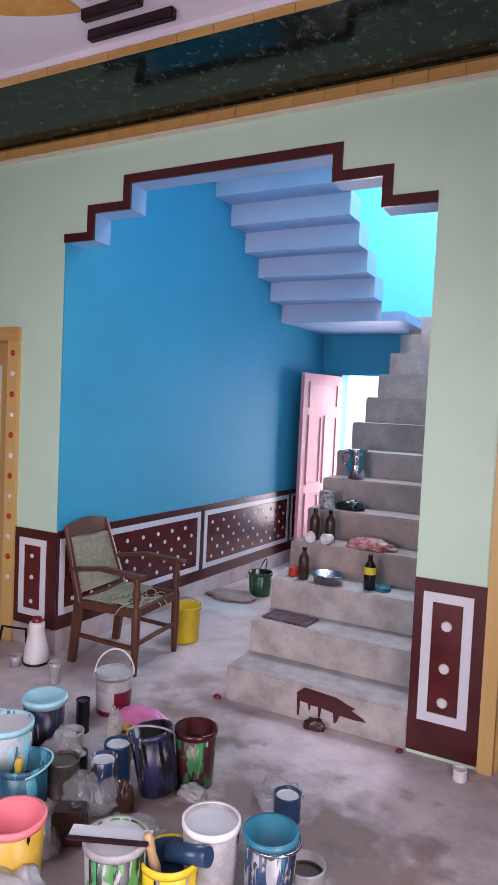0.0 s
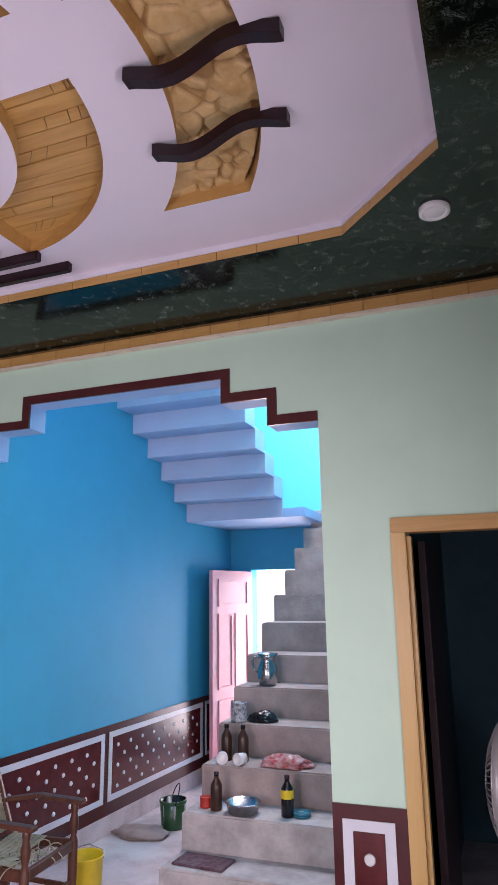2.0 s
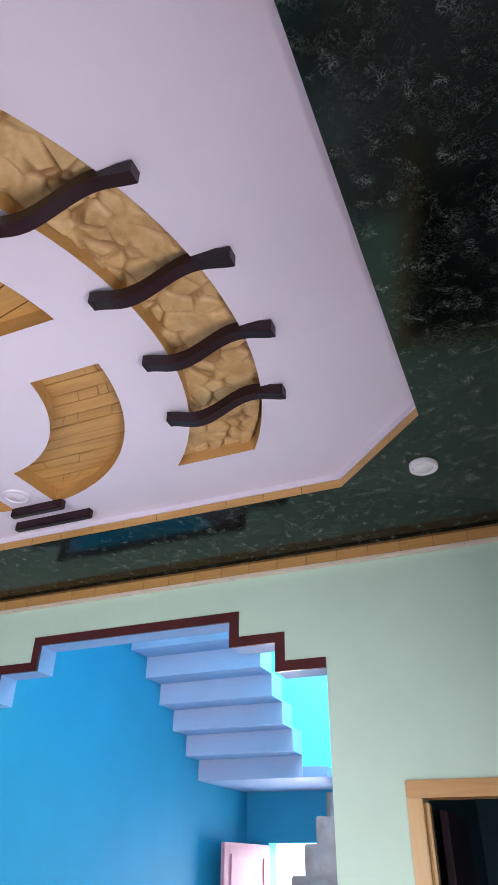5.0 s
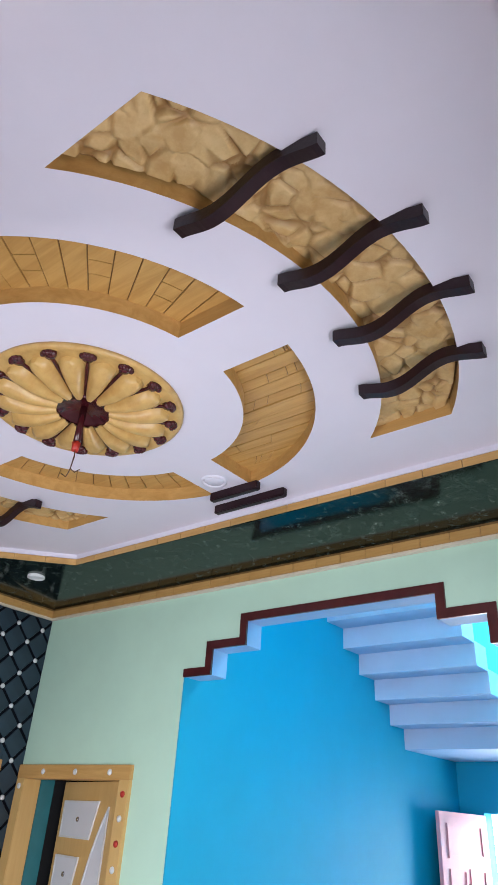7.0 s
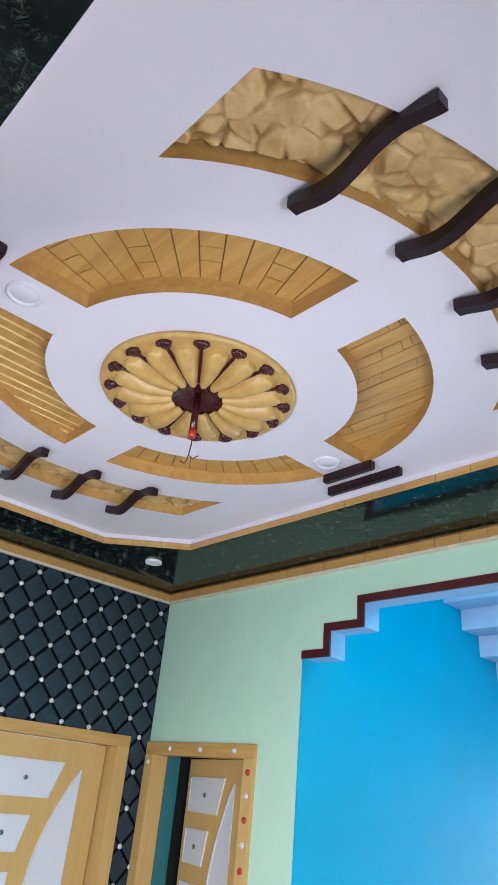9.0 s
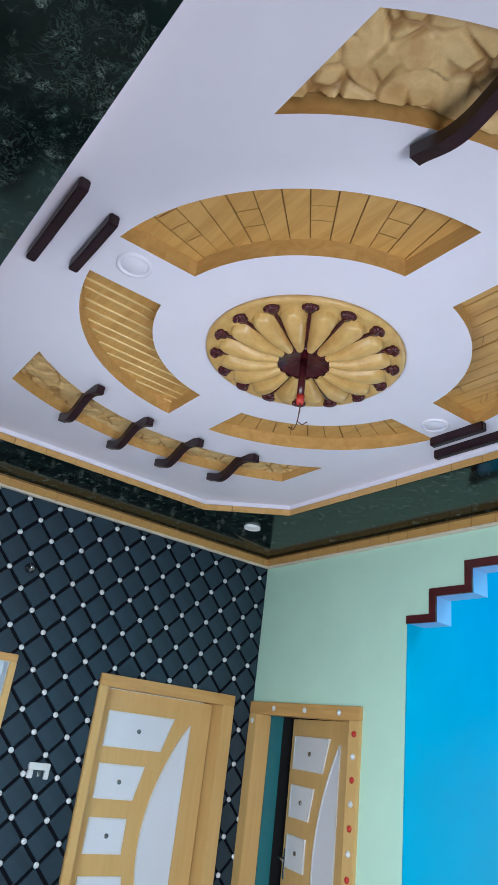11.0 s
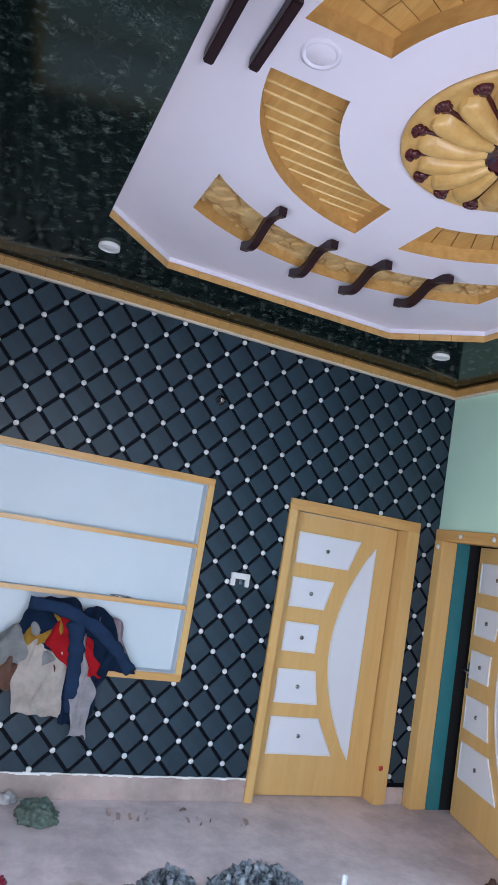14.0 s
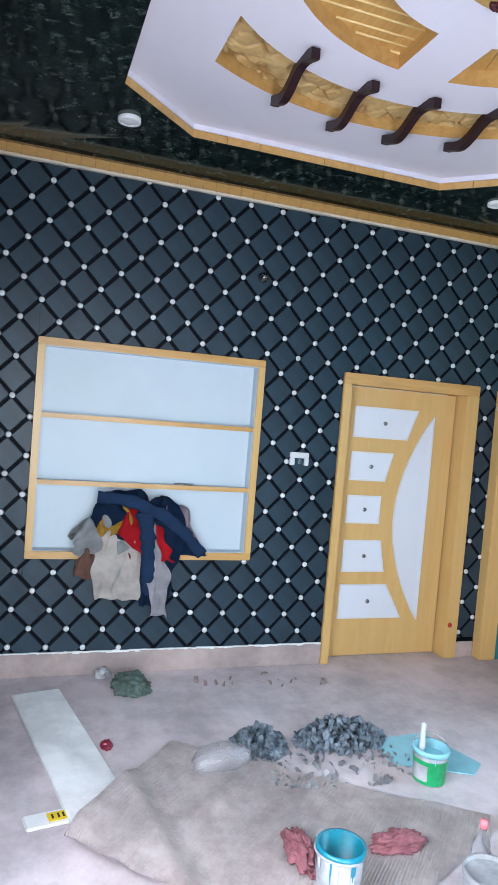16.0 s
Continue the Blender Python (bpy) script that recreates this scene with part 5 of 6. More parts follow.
for i in range(n + 1):
    u = i / n
    y = -W2 * .86 + 2 * W2 * .86 * u
    zt = .885 + .035 * math.sin(math.pi * u)
    rows.append([bm.verts.new((x, y, z)) for x, z in ((-.345, zt), (-.322, zt), (-.308, .81), (-.33, .81))])
for a, b in zip(rows, rows[1:]):
    for k in range(4):
        bm.faces.new((a[k], a[(k + 1) % 4], b[(k + 1) % 4], b[k]))
bm.faces.new(rows[0][::-1])
bm.faces.new(rows[-1])
part("top_rail", bm, M_CHAIR, chair)
for k in range(13):
    u = (k + .5) / 13
    z = .455 + .335 * u
    xb = -.19 - .145 * ((z - .40) / .485)
    bm = B()
    add_box(bm, xb - .004, xb + .004, -W2 * (1 - .12 * u), W2 * (1 - .12 * u), z - .0143, z + .0143, .001)
    part("back_webbing", bm, M_TAPE, chair)
for k in range(11):
    x = -.17 + .034 * k
    torn = k > 6
    bm = B()
    n = 8
    rows = []
    y1 = W2 if not torn else rnd.uniform(-.05, .12)
    for i in range(n + 1):
        y = -W2 + (y1 + W2) * i / n
        z = .43 - (.02 * math.sin(math.pi * i / n) if not torn else .05 * (i / n) ** 2 - rnd.uniform(0, .02))
        rows.append([bm.verts.new((x + d + (rnd.uniform(-.01, .01) if torn else 0), y, z + e)) for d, e in ((-.014, 0), (.014, 0), (.014, .004), (-.014, .004))])
    for a, b in zip(rows, rows[1:]):
        for q in range(4):
            bm.faces.new((a[q], a[(q + 1) % 4], b[(q + 1) % 4], b[q]))
    part("seat_webbing", bm, M_TAPE, chair)
bm = B()
for k in range(26):
    p = Vector((rnd.uniform(-.02, .2), rnd.uniform(-.22, .2), .425))
    pts = [p]
    d = Vector((rnd.uniform(-.5, 1), rnd.uniform(-1, 1), rnd.uniform(.0, .9))).normalized()
    for j in range(4):
        pts.append(pts[-1] + d * .028)
        d = (d + Vector((rnd.uniform(-.5, .5), rnd.uniform(-.5, .5), -.5))).normalized()
    tube(bm, pts, .0035, 5)
part("frayed_strands", bm, M_TAPE, chair, "frayed olive strands")

# yellow container behind the chair, bucket and slab in the hall
yb = thing("yellow_can", "bright yellow cut plastic container behind the armchair", "container", at=Matrix.Translation((-1.87, 3.86, 0)) @ pose(0, 0, 0, 0, 0, 15))
bm = B()
lathe(bm, [(.085, 0), (.095, .01), (.105, .24), (.112, .245), (.108, .25), (.10, .245), (.088, .012), (0, .012)], 4 * 6)
part("body", bm, M_PYELB, yb)
bm = B()
tube(bm, [(-.108, 0, .23), (-.10, .02, .27), (0, .05, .29), (.10, .02, .27), (.108, 0, .23)], .004)
part("handle", bm, M_PW, yb)
bucket("hall_bucket", "dark green rubber bucket with white drips in the hall", (-1.95, 5.18, 0), .105, .2, M_PGREEN, M_PBLK, .6, inside=M_PBLK, seed=14, drips=((M_PGREY, 7, .7), (M_PCYAN, 5, .5)), handle=(M_PBLK, .35, .14, .6))
crumple("cement_lump", "small lump of wet grey cement", "cement", (-2.10, 4.95, 0), .22, .15, .045, M_CONC, 15, .3, 2, 3)

# ---- things on the steps ----


def bottle(name, label, at, r, h, m, cap_m, band=None):
    ob = thing(name, label, "bottle", "bottles", at=at)
    bm = B()
    lathe(bm, [(r * .9, 0), (r, .006), (r, h * .62), (r * .9, h * .7), (r * .4, h * .84), (r * .36, h * .92), (0, h * .92)], 24)
    part("body", bm, m, ob)
    bm = B()
    lathe(bm, [(r * .42, h * .9), (r * .42, h), (0, h)], 16)
    part("cap", bm, cap_m, ob)
    if band:
        bm = B()
        shell(bm, lambda z: r, h * .45, h * .66, 0, 2 * math.pi, .001, 24)
        part("label_band", bm, band, ob)
    return ob


S = [step_z(k - 1) for k in range(14)]
mm_ = thing("mat", "folded dark patterned mat on the second step", "mat", at=Matrix.Translation((-.97, 3.60, S[2])) @ pose(0, 0, 0, 0, 0, -4))
bm = B()
add_box(bm, -.15, .15, -.085, .085, 0, .012, .004)
part("cloth", bm, mat("dark_maroon_print", (.07, .02, .04), .7, var=.7, scale=30, col2=(.15, .10, .12)), mm_)
bottle("cola_bottle", "dark brown plastic bottle on the third step", (-.995, 3.83, S[3]), .034, .20, M_BROWNP, M_PBLK)
can("red_tin", "small red plastic cup on the third step", (-1.075, 3.865, S[3]), .036, .055, M_RED, M_RED, cat="cup")
pn = thing("steel_bowl", "shallow steel bowl on the third step", "bowl", at=(-.83, 3.825, S[3]))
bm = B()
lathe(bm, [(.075, 0), (.085, .006), (.095, .055), (.102, .06), (.096, .062), (.083, .012), (0, .009)], 32)
part("body", bm, M_STEEL, pn)
bottle("oil_bottle", "dark bottle with yellow label on the third step", (-.575, 3.845, S[3]), .035, .21, M_PBLK, M_DKWOOD, M_PYELB)
can("blue_lid", "flat teal plastic lid on the third step", (-.50, 3.87, S[3]), .05, .025, M_PTEAL, M_PTEAL, cat="lid")
bottle("brown_bottle", "dark brown bottle on the fourth step", (-1.06, 4.145, S[4]), .035, .21, M_BROWNP, M_PBLK)
bottle("brown_bottle", "dark brown bottle with blackish cap on the fourth step", (-.95, 4.145, S[4]), .035, .21, M_BROWNP, M_PBLK)
for x in (-1.05, -.93):
    c = thing("white_cup", "white plastic cup lying on the fourth step", "cup", "white cups", at=Matrix.Translation((x, 4.05, S[4] + .036)) @ pose(0, 0, 0, 90, 0, 20 if x < -1 else -30))
    bm = B()
    lathe(bm, [(.030, -.03), (.036, .03), (.033, .03), (.028, -.025), (0, -.025)], 24)
    part("body", bm, M_CLEANW, c)
crumple("plastic_sack", "red and white plastic sack on the fourth step", "sack", (-.66, 4.10, S[4]), .15, .08, .05, mat("red_white_print", (.45, .05, .06), .35, var=.5, scale=26, col2=(.55, .42, .42)), 20, .35, 2, 4)
can("paint_tin", "patterned white tin on the fifth step", (-1.055, 4.35, S[5]), .052, .12, mat("blotched_tin_print", (.5, .5, .52), .35, var=.8, scale=45, col2=(.04, .06, .1)), M_PGREY)
crumple("rag", "black rag on the fifth step", "rag", (-.90, 4.38, S[5]), .10, .06, .05, M_PBLK, 21, 0.24, 1.76, 4, "rags")
jg = thing("steel_jug", "shiny steel water jug with handle on the sixth step", "jug", at=(-.955, 4.65, S[6]))
bm = B()
lathe(bm, [(.055, 0), (.06, .006), (.072, .06), (.07, .11), (.05, .16), (.052, .185), (.075, .215), (.071, .215), (.048, .184), (.046, .16), (.0, .15)], 32)
part("body", bm, M_STEEL, jg)
bm = B()
tube(bm, [(-.055, 0, .185), (-.095, 0, .19), (-.115, 0, .16), (-.10, 0, .11), (-.07, 0, .08)], .007)
part("handle", bm, M_STEEL, jg)
# spilled maroon paint on the bottom riser
sp = thing("paint_spill", "dried maroon paint spill running down the bottom step", "stain")
loop = [(-.74, .15), (-.70, .185), (-.62, .18), (-.52, .172), (-.46, .15), (-.42, .14), (-.44, .125), (-.38, .10), (-.36, .085), (-.42, .082), (-.50, .085), (-.52, .04), (-.53, .04), (-.535, .09), (-.60, .10), (-.606, .05), (-.614, .05), (-.618, .10), (-.66, .10), (-.664, .07), (-.67, .07), (-.676, .105), (-.72, .11), (-.724, .03), (-.733, .03), (-.738, .12)]
part("film", sheet([loop[::-1]], .004, M_MAROON, stand_xz(step_y(0) - .0035)), None, sp)

# ---- floor in front of the dark wall ----
pk = thing("plank", "white-dusted wooden scaffold plank on the floor", "plank", at=Matrix.Translation((-3.0, .05, 0)) @ pose(0, 0, 0, 0, 0, 12))
bm = B()
add_box(bm, -.72, .56, -.135, .135, 0, .032, .005)
for v in bm.verts:
    v.co.y += .012 * noise.noise(Vector((v.co.x * 3, v.co.y, 0)))
part("board", bm, mat("plaster_dusted_wood", (.86, .85, .86), .7, var=.2, scale=5, bump=.2, stain=.15), pk)

M_JUTE = mat("woven_sacking", (.69, .61, .60), .85, var=.22, scale=9, bump=.35, bscale=160, stain=.18, col2=(.52, .44, .43))
_nt = M_JUTE.node_tree
_w = _nt.nodes.new("ShaderNodeTexWave")
_w.inputs["Scale"].default_value, _w.inputs["Distortion"].default_value = 34, 1.4
_w.bands_direction = 'DIAGONAL'
_co = next(n for n in _nt.nodes if n.type == 'TEX_COORD')
_nt.links.new(_co.outputs["Object"], _w.inputs["Vector"])
_bp = _nt.nodes.new("ShaderNodeBump")
_bp.inputs["Strength"].default_value, _bp.inputs["Distance"].default_value = .3, .006
_nt.links.new(_w.outputs[1], _bp.inputs["Height"])
_pb = _nt.nodes["Principled BSDF"]
_nt.links.new(_pb.inputs["Normal"].links[0].from_socket, _bp.inputs["Normal"])
_nt.links.new(_bp.outputs[0], _pb.inputs["Normal"])
bm = B()
A, Bq, C, D = Vector((-2.27, -.02, 0)), Vector((-3.01, .56, 0)), Vector((-2.10, 1.95, 0)), Vector((-1.55, .80, 0))
n = 50
grid = []
for i in range(n + 1):
    row = []
    for j in range(n + 1):
        u, v = i / n, j / n
        p = (A * (1 - u) + Bq * u) * (1 - v) + (D * (1 - u) + C * u) * v
        z = .006 + .006 * (1 + noise.noise(p * 5)) + .06 * math.exp(-((v - .0) / .13) ** 2) * (.65 + .35 * math.sin(3 * u + 1)) + .02 * math.exp(-((v - .22 - .1 * u) / .05) ** 2)
        ly = -(p.x + 3.0) * math.sin(radians(11.3)) + (p.y - .055) * math.cos(radians(11.3))
        z += .045 * max(0, min(1, (.24 - abs(ly)) / .1))
        p = p + Vector((noise.noise(p * 4) * .015, noise.noise(p * 4 + Vector((5, 0, 0))) * .015, 0))
        row.append(bm.verts.new((p.x, p.y, z)))
    grid.append(row)
for i in range(n):
    for j in range(n):
        bm.faces.new((grid[i][j], grid[i][j + 1], grid[i + 1][j + 1], grid[i + 1][j])).smooth = True
bmesh.ops.solidify(bm, geom=bm.faces[:], thickness=.005)
tagged(part("sacking_sheet", bm, M_JUTE), "worn beige woven sacking sheet spread on the floor", "sheet")


def scraps(name, label, c, sx, sy, hgt, n, m, seed):
    """A heap of small torn scraps."""
    g = random.Random(seed)
    bm = B()
    for k in range(n):
        a, r = g.uniform(0, 6.28), math.sqrt(g.random())
        x, y = c[0] + sx * r * math.cos(a), c[1] + sy * r * math.sin(a)
        z = .006 + hgt * (1 - r * r) * g.random()
        s = g.uniform(.010, .026)
        mt = Matrix.Translation((x, y, z + s * .4)) @ pose(0, 0, 0, g.uniform(-80, 80), g.uniform(-80, 80), g.uniform(0, 360))
        vs = [bm.verts.new(mt @ Vector(p)) for p in ((-s, -s * .5, 0), (0, -s * .6, s * .35), (s, -s * .3, 0), (s * .9, s * .5, .004), (0, s * .45, s * .3), (-s, s * .5, 0))]
        bm.faces.new((vs[0], vs[1], vs[4], vs[5]))
        bm.faces.new((vs[1], vs[2], vs[3], vs[4]))
    bmesh.ops.solidify(bm, geom=bm.faces[:], thickness=.002)
    o = part(name, bm, m)
    return tagged(o, label, "heap", kind="stuff")


M_SCRAP = mat("slate_grey_paper", (.40, .46, .53), .6, var=.5, scale=14, col2=(.10, .125, .16))
scraps("scrap_heap", "heap of torn slate-grey paper scraps", (-2.93, 1.02), .15, .15, .10, 420, M_SCRAP, 1)
scraps("scrap_heap", "long heap of torn slate-grey paper scraps", (-2.92, 1.49), .15, .27, .12, 900, M_SCRAP, 2)
scraps("scrap_litter", "scattered pale paper scraps", (-2.66, 1.40), .20, .50, .006, 120, M_PW, 3)
scraps("floor_litter", "bits of plaster littering the floor by the wall", (-3.70, 1.25), .13, .6, .003, 16, M_CONC, 5)
crumple("plastic_bag", "milky crumpled plastic bag beside the scraps", "plastic bag", (-2.78, .765, 0), .085, .16, .09, M_BAG, 30, 0.24, 1.60, 4, "plastic bags")
crumple("rag", "dark green crumpled net rag near the wall", "rag", (-3.72, .46, 0), .13, .12, .075, mat("dark_green_cloth", (.10, .14, .12), .8, var=.5, scale=22), 31, .30, 2.6, 5, "rags")
crumple("rag", "white crumpled paper near the wall", "rag", (-3.93, .31, 0), .03, .05, .05, M_PW, 32, 0.30, 2.40, 4, "rags")
crumple("leaf_wrapper", "small red wrapper on the floor", "wrapper", (-3.06, .24, .0), .045, .03, .025, M_CRIM, 33, 0.34, 2.40, 4)
M_RAGPINK = mat("pink_stained_cloth", (.27, .10, .12), .85, var=.6, scale=14, col2=(.17, .055, .07), bump=.3, bscale=150)
crumple("rag", "twisted pink-stained cloth on the sacking", "rag", (-2.06, .89, .012), .13, .055, .055, M_RAGPINK, 34, 0.36, 2.9, 5, "rags")
crumple("rag", "crumpled pink-stained cloth on the sacking", "rag", (-2.03, 1.32, .012), .055, .12, .05, M_RAGPINK, 35, 0.36, 2.9, 5, "rags")
wr = thing("wrapper", "white and yellow printed packet beside the plank", "packet", at=Matrix.Translation((-2.50, -.065, 0)) @ pose(0, 0, 0, 0, 0, 100))
bm = B()
add_box(bm, -.095, .095, -.05, .05, 0, .014, .006)
part("packet", bm, M_CLEANW, wr)
bm = B()
add_box(bm, .0, .08, -.03, .03, .0142, .0165, .001)
part("print", bm, M_PYELB, wr, "yellow print")
for q in (.02, .045, .065):
    bm = B()
    add_box(bm, q - .004, q + .004, -.015, .015, .0168, .0182, 0)
    part("print_bar", bm, M_DKWOOD, wr, "dark print bar")
M_DEEPTEAL = mat("deep_teal_paint_coat", (.012, .15, .21), .35, var=.4, scale=9)
bucket("paint_bucket", "white drip-streaked bucket coated teal inside", (-1.774, .909, .0), .086, .25, M_PW, M_DEEPTEAL, .2, inside=M_DEEPTEAL, rim=M_PTEAL, seed=20, drips=((M_PGREY, 8, .7), (M_PTEAL, 7, .3)), handle=(M_PW, -1.45, .10, 2.0))
gb = bucket("paint_bucket", "small green and white printed bucket with cyan rim", (-2.48, 1.77, 0), .088, .17, M_PW, M_PCYAN, .75, inside=M_PCYAN, rim=M_PCYAN, seed=21, band=(M_BGREEN, .05, .75), plate=(M_PW, radians(255), 1.1), drips=((M_PCYAN, 5, .25),), handle=(M_PW, 1.0, .1, 2.6))
br = thing("paint_brush", "brush with grey handle standing in green bucket", "brush", at=Matrix.Translation((-2.50, 1.73, .10)) @ pose(0, 0, 0, -6, -10, 0))
bm = B()
lathe(bm, [(0, 0), (.014, 0), (.017, .06), (.013, .14), (.016, .17), (0, .178)], 12)
part("handle", bm, M_PGREY, br)
cs = thing("cyan_sheet", "cyan paint-stained plastic sheet under the bucket", "sheet", at=(0, 0, .003))
part("film", sheet([[(-2.90, 1.68), (-2.64, 1.66), (-2.47, 2.04), (-2.56, 2.15), (-2.92, 2.02)]], .004, M_PCYAN), None, cs)
bt = thing("water_bottle", "clear plastic bottle with pink cap on the floor", "bottle", at=(-1.80, 1.545, 0))
bm = B()
lathe(bm, [(.034, 0), (.038, .01), (.036, .06), (.038, .12), (.03, .16), (.014, .20), (.013, .225), (.0, .225)], 24)
part("body", bm, M_GLASS, bt)
bm = B()
lathe(bm, [(.016, .215), (.016, .245), (0, .247)], 16)
part("cap", bm, M_PPINK, bt)
bucket("paint_bucket", "white bucket of white paint with closed top", (-1.60, 1.43, 0), .10, .19, M_PW, M_PW, .93, seed=22)

# ---- clothes spilling from the niche ----


def garment(name, label, m, ya, yb, za, out, yc, yd, zb, seed, mound=.0):
    """A cloth lying on the niche floor, rising over a mound, hanging over its frame."""
    g = Vector((seed * 5.1, seed * 2.3, 0))
    bm = B()
    nu, nv = 40, 46
    grid = []
    for i in range(nu + 1):
        u = i / nu
        row = []
        dome = 1 - .55 * abs(2 * u - 1) ** 2.2
        for j in range(nv + 1):
            v = j / nv
            if v < .45:
                w = v / .45
                x = XW - .07 + (.07 + out) * w
                z = za * dome * (math.sin(math.pi * (w * .62 + .12))) + NZ0 + .01
                y = ya + (yb - ya) * u
            else:
                w = (v - .45) / .55
                x = XW + out + .02 * math.sin(math.pi * w)
                ztop = NZ0 + .01 + za * dome * math.sin(math.pi * .74)
                z = ztop + (zb - ztop) * w
                k = w ** .8
                y = (ya + (yb - ya) * u) * (1 - k) + (yc + (yd - yc) * u) * k
            p = Vector((x, y, z))
            f = noise.noise(Vector((y * 9, z * 3, x * 2)) + g)
            f2 = noise.noise(Vector((y * 22, z * 9, x * 8)) + g)
            fold = math.sin(u * (9 + seed % 3 * 2) + 2.2 * noise.noise(Vector((u * 2, v * 2.2, seed)))) * math.sin(math.pi * min(1, v * 1.6)) ** .5
            x += .03 * f + .02 * f2 + .028 * fold
            z += .02 * fold * (1 - v)
            z += .025 * noise.noise(Vector((y * 7, x * 7, 3)) + g)
            if z > NZ0 - .06:
                z = max(z, NZ0 + .012) if x < XW else z
            x = max(x, XW + .03) if z < NZ0 + .02 else x
            ragged = noise.noise(Vector((u * 2, v * 5, seed)))
            row.append(bm.verts.new((x, y + .02 * f2 + .05 * ragged * abs(2 * u - 1), z + .03 * noise.noise(Vector((u * 4, seed, 0))) * v)))
        grid.append(row)
    for i in range(nu):
        for j in range(nv):
            bm.faces.new((grid[i][j], grid[i][j + 1], grid[i + 1][j + 1], grid[i + 1][j])).smooth = True
    bmesh.ops.solidify(bm, geom=bm.faces[:], thickness=.006)
    o = part(name, bm, m)
    return tagged(o, label, "clothes", "clothes in the niche")


def cloth(name, c, v=.25):
    return mat(name, c, .9, var=v, scale=10, bump=.25, bscale=220, spec=.2)


M_NAVY, M_GREYC, M_BEIGE, M_REDC = cloth("navy_cloth", (.012, .028, .07)), cloth("grey_jersey", (.42, .43, .44)), cloth("beige_cotton", (.74, .67, .62)), cloth("red_cloth", (.55, .015, .025))
garment("brown_cloth", "brown cloth hanging out of the niche", cloth("brown_cloth", (.24, .13, .10)), .12, .36, .05, .035, .09, .30, .64, 1)
garment("grey_shirt", "crumpled grey jersey shirt spilling from the niche", M_GREYC, .07, .42, .24, .05, .08, .36, .78, 2)
garment("beige_trousers", "beige cotton trousers hanging from the niche", M_BEIGE, .20, .50, .17, .062, .22, .50, .50, 3)
garment("yellow_shirt", "ochre yellow cloth bunched in the niche", cloth("yellow_cloth", (.55, .32, .05)), .22, .46, .31, .075, .34, .47, .93, 4)
garment("red_jersey", "red sports jersey over navy cloth", M_REDC, .34, .62, .33, .085, .55, .72, .76, 5)
garment("navy_jacket", "navy tracksuit jacket draped out of the niche", M_NAVY, .44, .80, .36, .06, .50, .68, .46, 6)
garment("navy_trousers", "navy trousers falling from the niche shelf", M_NAVY, .18, .62, .41, .05, .72, .94, .78, 7)
garment("white_stripe_sleeve", "grey-white sleeve hanging down below the niche", cloth("grey_white_cloth", (.5, .48, .52)), .50, .62, .2, .09, .58, .70, .40, 8)
garment("mauve_shirt", "pale mauve shirt crumpled at the back", cloth("mauve_cloth", (.45, .36, .42)), .58, .86, .32, .03, .76, .90, .83, 10)
garment("maroon_cloth", "small maroon cloth under the trousers", cloth("maroon_cloth", (.18, .05, .03)), .42, .52, .06, .05, .43, .53, .58, 9)


def sleeve(name, m, pts, r0, r1, seed, parent, label=""):
    """A rumpled empty sleeve or leg lying along points."""
    pts = [Vector(p) for p in pts]
    n, seg = 26, 14
    bm = B()
    rings = []
    for i in range(n + 1):
        t = i / n * (len(pts) - 1)
        k = min(int(t), len(pts) - 2)
        p = pts[k].lerp(pts[k + 1], t - k)
        d = (pts[k + 1] - pts[k]).normalized()
        u = d.cross(Vector((1, 0, 0))).normalized()
        r = r0 + (r1 - r0) * i / n
        r *= 1 + .06 * math.sin(i * 1.9 + seed) + .35 * noise.noise(Vector((i * .5, seed, 0)))
        ring = []
        for q in range(seg):
            a = 2 * math.pi * q / seg
            w = 1 + .3 * noise.noise(Vector((math.cos(a) * 1.6, i * .45, seed + math.sin(a))))
            c = p + (u * math.cos(a) * r + Vector((1, 0, 0)) * math.sin(a) * r * .45) * w
            c.x = max(c.x, XW + .026)
            ring.append(bm.verts.new(c))
        rings.append(ring)
    for a, b in zip(rings, rings[1:]):
        for q in range(seg):
            bm.faces.new((a[q], a[(q + 1) % seg], b[(q + 1) % seg], b[q])).smooth = True
    bm.faces.new(rings[0][::-1])
    bm.faces.new(rings[-1])
    return part(name, bm, m, parent, label)


TROUSERS, JACKET = bpy.data.objects["navy_trousers"], bpy.data.objects["navy_jacket"]
sleeve("leg", M_NAVY, [(XW + .07, .20, 1.16), (XW + .11, .40, 1.15), (XW + .12, .62, 1.06), (XW + .10, .78, .94), (XW + .07, .90, .80)], .038, .04, 3.0, TROUSERS)
sleeve("sleeve", M_NAVY, [(XW + .10, .50, 1.08), (XW + .13, .52, .92), (XW + .10, .54, .74), (XW + .08, .57, .54)], .055, .04, 5.0, JACKET)

coil = thing("wire_coil", "thin grey wire coil lying on the niche shelf", "wire", at=(XW - .042, .77, 1.246))
bm = B()
tube(bm, [(.03 * math.sin(6.28 * k / 20), .07 * math.cos(6.28 * k / 20), .004 + .001 * (k % 3)) for k in range(24)], .003, 6)
part("coil", bm, M_STEEL, coil)

# ---- quilted diamond panels of the west wall (pieces last) ----
PX, PZ, AY, AZ = .228, .239, -.4164, 3.0706


def blocked(y, z, m=.0):
    return (NY0 - .045 - m < y < NY1 + .045 + m and NZ0 - .048 - m < z < NZ1 + .048 + m) or (DY0 - .06 - m < y < DY1 + .105 + m and z < 2.105 + m)


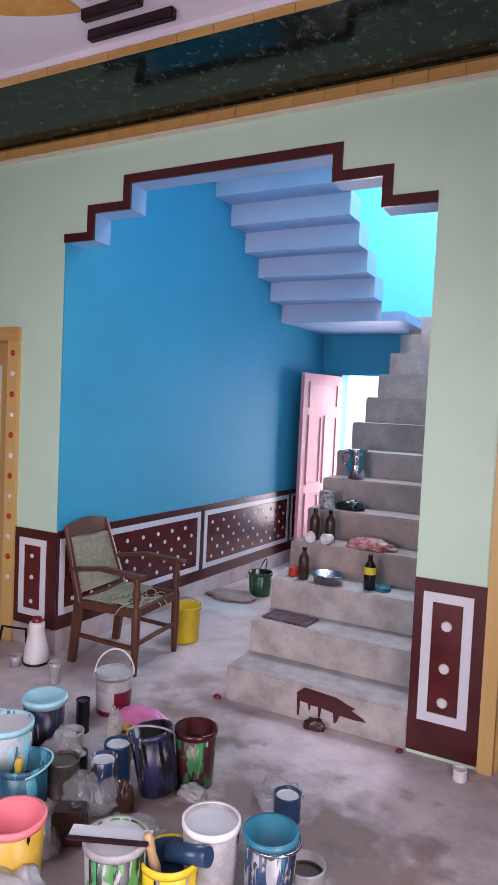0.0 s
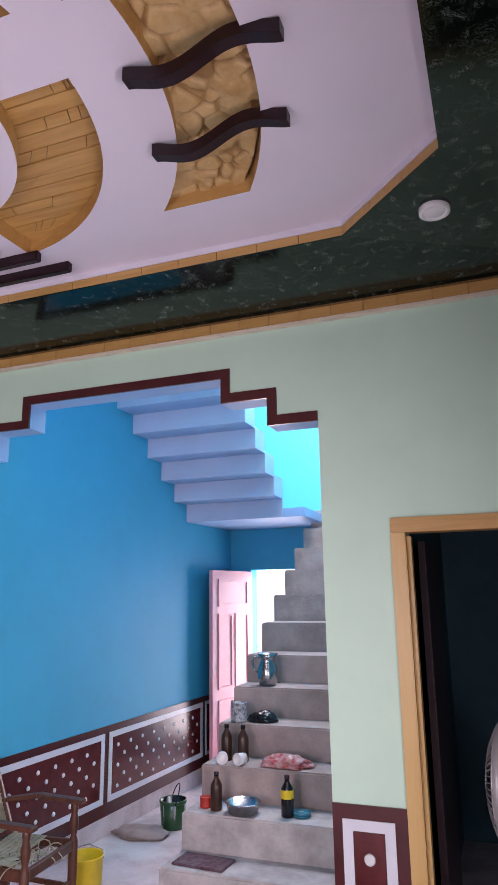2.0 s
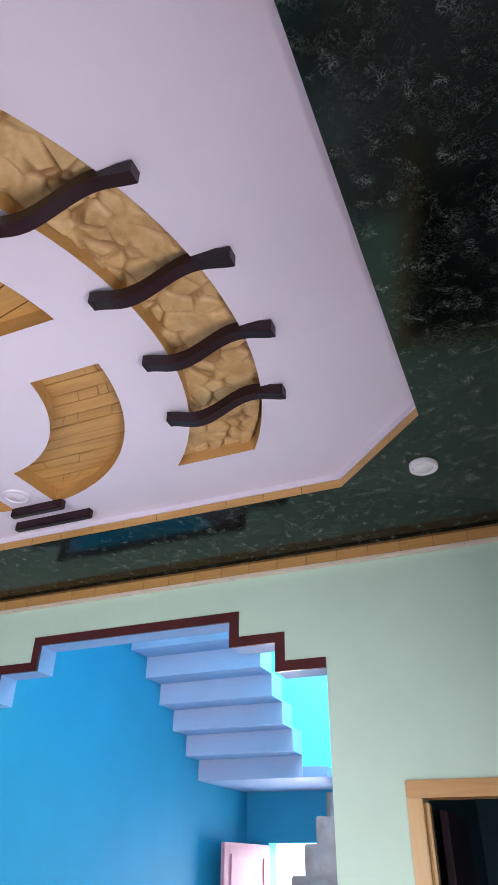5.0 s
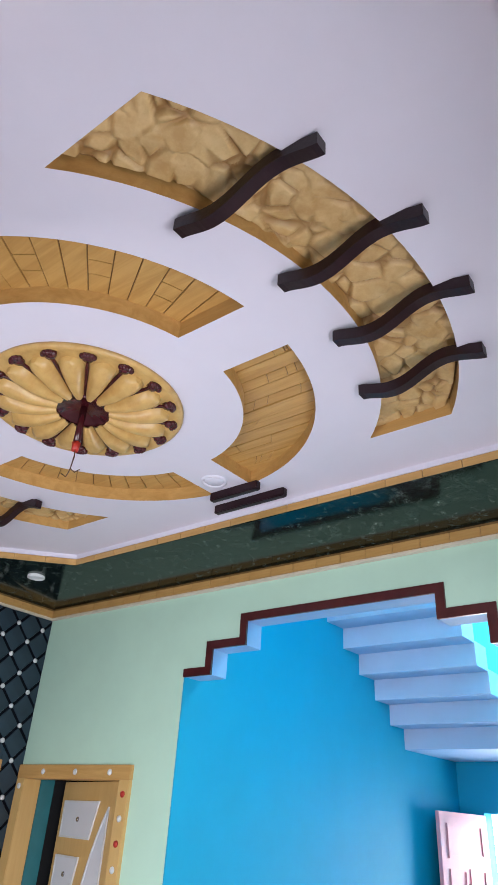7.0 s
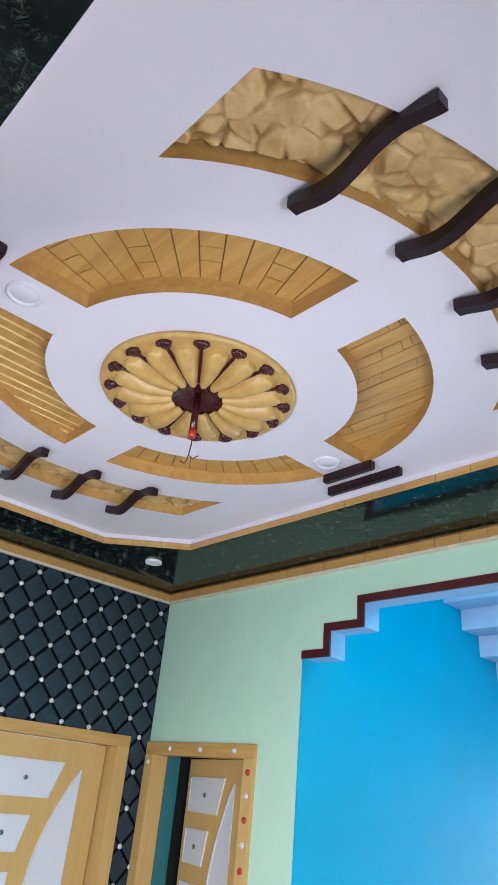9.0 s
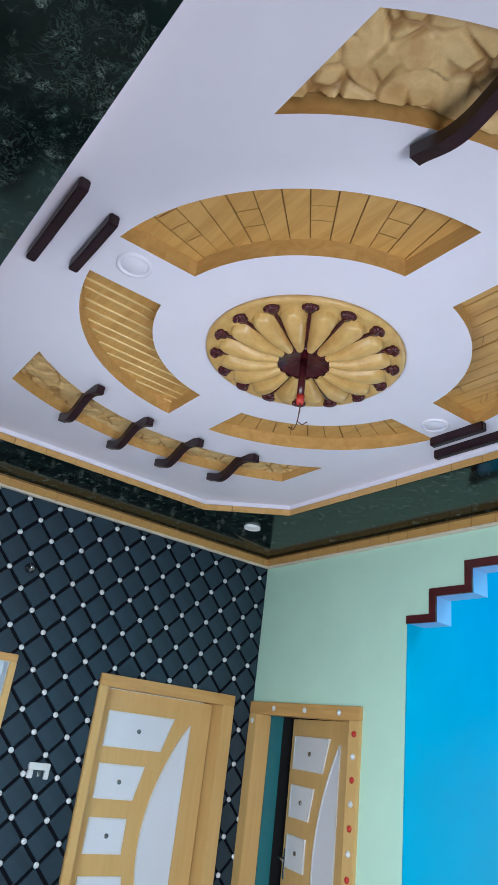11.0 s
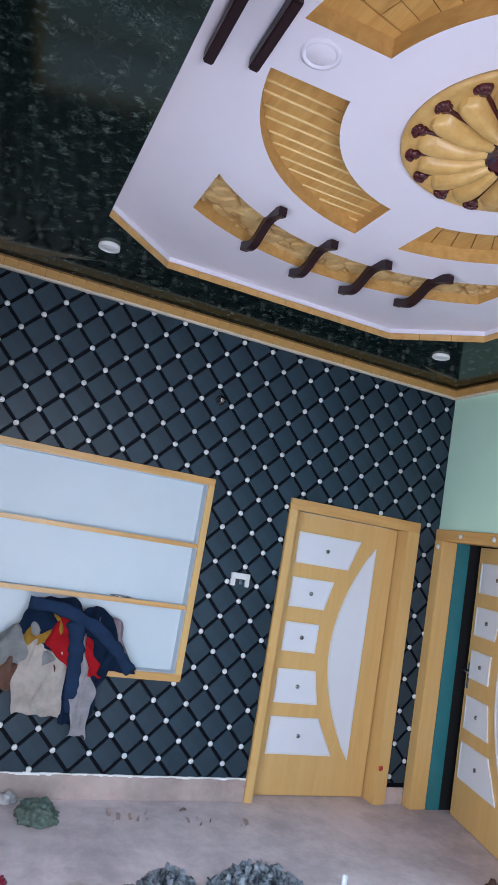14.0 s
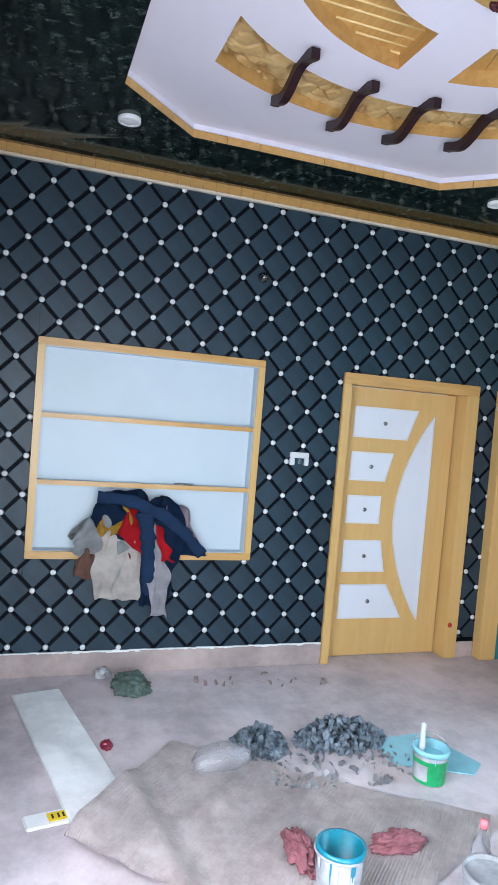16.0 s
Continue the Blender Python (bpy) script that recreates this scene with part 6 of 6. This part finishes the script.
def clip_poly(poly, axis, lim, keep_less):
    out = []
    for i in range(len(poly)):
        a, b = poly[i - 1], poly[i]
        ia, ib = (a[axis] <= lim) == keep_less, (b[axis] <= lim) == keep_less
        if ia != ib:
            t = (lim - a[axis]) / (b[axis] - a[axis])
            out.append((a[0] + t * (b[0] - a[0]), a[1] + t * (b[1] - a[1])))
        if ib:
            out.append(b)
    return out


def pillow(bm, poly, c):
    x0 = XW + .001
    base = [bm.verts.new((x0, y, z)) for y, z in poly]
    top = [bm.verts.new((x0 + .006, c[0] + (y - c[0]) * .955, c[1] + (z - c[1]) * .955)) for y, z in poly]
    n = len(poly)
    for k in range(n):
        bm.faces.new((base[k], base[(k + 1) % n], top[(k + 1) % n], top[k]))
    bm.faces.new(top)


WALL = bpy.data.objects["wall_west"]
whole = B()
g_ = .0145
dia = [(0, -PZ / 2 + g_), (PX / 2 - g_, 0), (0, PZ / 2 - g_), (-PX / 2 + g_, 0)]
pillow(whole, dia, (0, 0))
for v in whole.verts:
    v.co.x -= XW
DIA = finish("diamond_panel", whole, M_DIAMOND)
st_ = B()
lathe(st_, [(.0185, 0), (.0175, .007), (.011, .011), (0, .012)], 10, (0, 0, 0), pose(0, 0, 0, 0, 90).to_3x3())
WSTUD = finish("stud", st_, M_DOT)
edge = B()
ZMIN, ZMAX, YMIN, YMAX = .152, ZS - .106, YS, YN
made = 0
for i in range(-6, 40):
    for j in range(-40, 12):
        y, z = AY + .1140 * i + .0037 * j, AZ - .0041 * i + .1195 * j
        if not (YMIN - .2 < y < YMAX + .2 and 0 < z < 3.4):
            continue
        if (i + j) % 2 == 0:
            if YMIN < y < YMAX - .02 and ZMIN + .01 < z < ZMAX - .01 and not blocked(y, z, .012):
                o = part("stud", WSTUD, None, WALL)
                o.location = (XW + .002, y, z)
        else:
            poly = [(y + a, z + b) for a, b in dia]
            full = all(YMIN < a < YMAX and ZMIN < b < ZMAX for a, b in poly) and not any(blocked(a, b) for a, b in poly)
            if full:
                o = part("diamond_panel", DIA, None, WALL)
                o.location = (XW, y, z)
            else:
                for ax, lim, less in ((0, YMAX - .003, True), (0, YMIN, False), (1, ZMAX, True), (1, ZMIN, False)):
                    poly = clip_poly(poly, ax, lim, less)
                    if len(poly) < 3:
                        break
                if len(poly) < 3:
                    continue
                regions = [poly]
                if any(blocked(a, b) for a, b in poly) or blocked(y, z):
                    regions = []
                    for (y0, y1, z0, z1) in ((NY0 - .046, NY1 + .046, NZ0 - .049, NZ1 + .049), (DY0 - .061, DY1 + .106, -1, 2.106)):
                        if any(y0 < a < y1 and z0 < b < z1 for a, b in poly):
                            l = clip_poly(poly, 0, y0, True)
                            r = clip_poly(poly, 0, y1, False)
                            m_ = clip_poly(clip_poly(poly, 0, y0, False), 0, y1, True) if len(poly) > 2 else []
                            t_ = clip_poly(m_, 1, z1, False) if len(m_) > 2 else []
                            b_ = clip_poly(m_, 1, z0, True) if len(m_) > 2 else []
                            regions += [l, r, t_, b_]
                            break
                for rg in regions:
                    rg = [p for k, p in enumerate(rg) if (Vector(p) - Vector(rg[k - 1])).length > 1e-4]
                    if len(rg) > 2:
                        c = (sum(p[0] for p in rg) / len(rg), sum(p[1] for p in rg) / len(rg))
                        pillow(edge, rg, c)
o = part("edge_panels", edge, M_DIAMOND, WALL)
o["kind"] = "stuff"
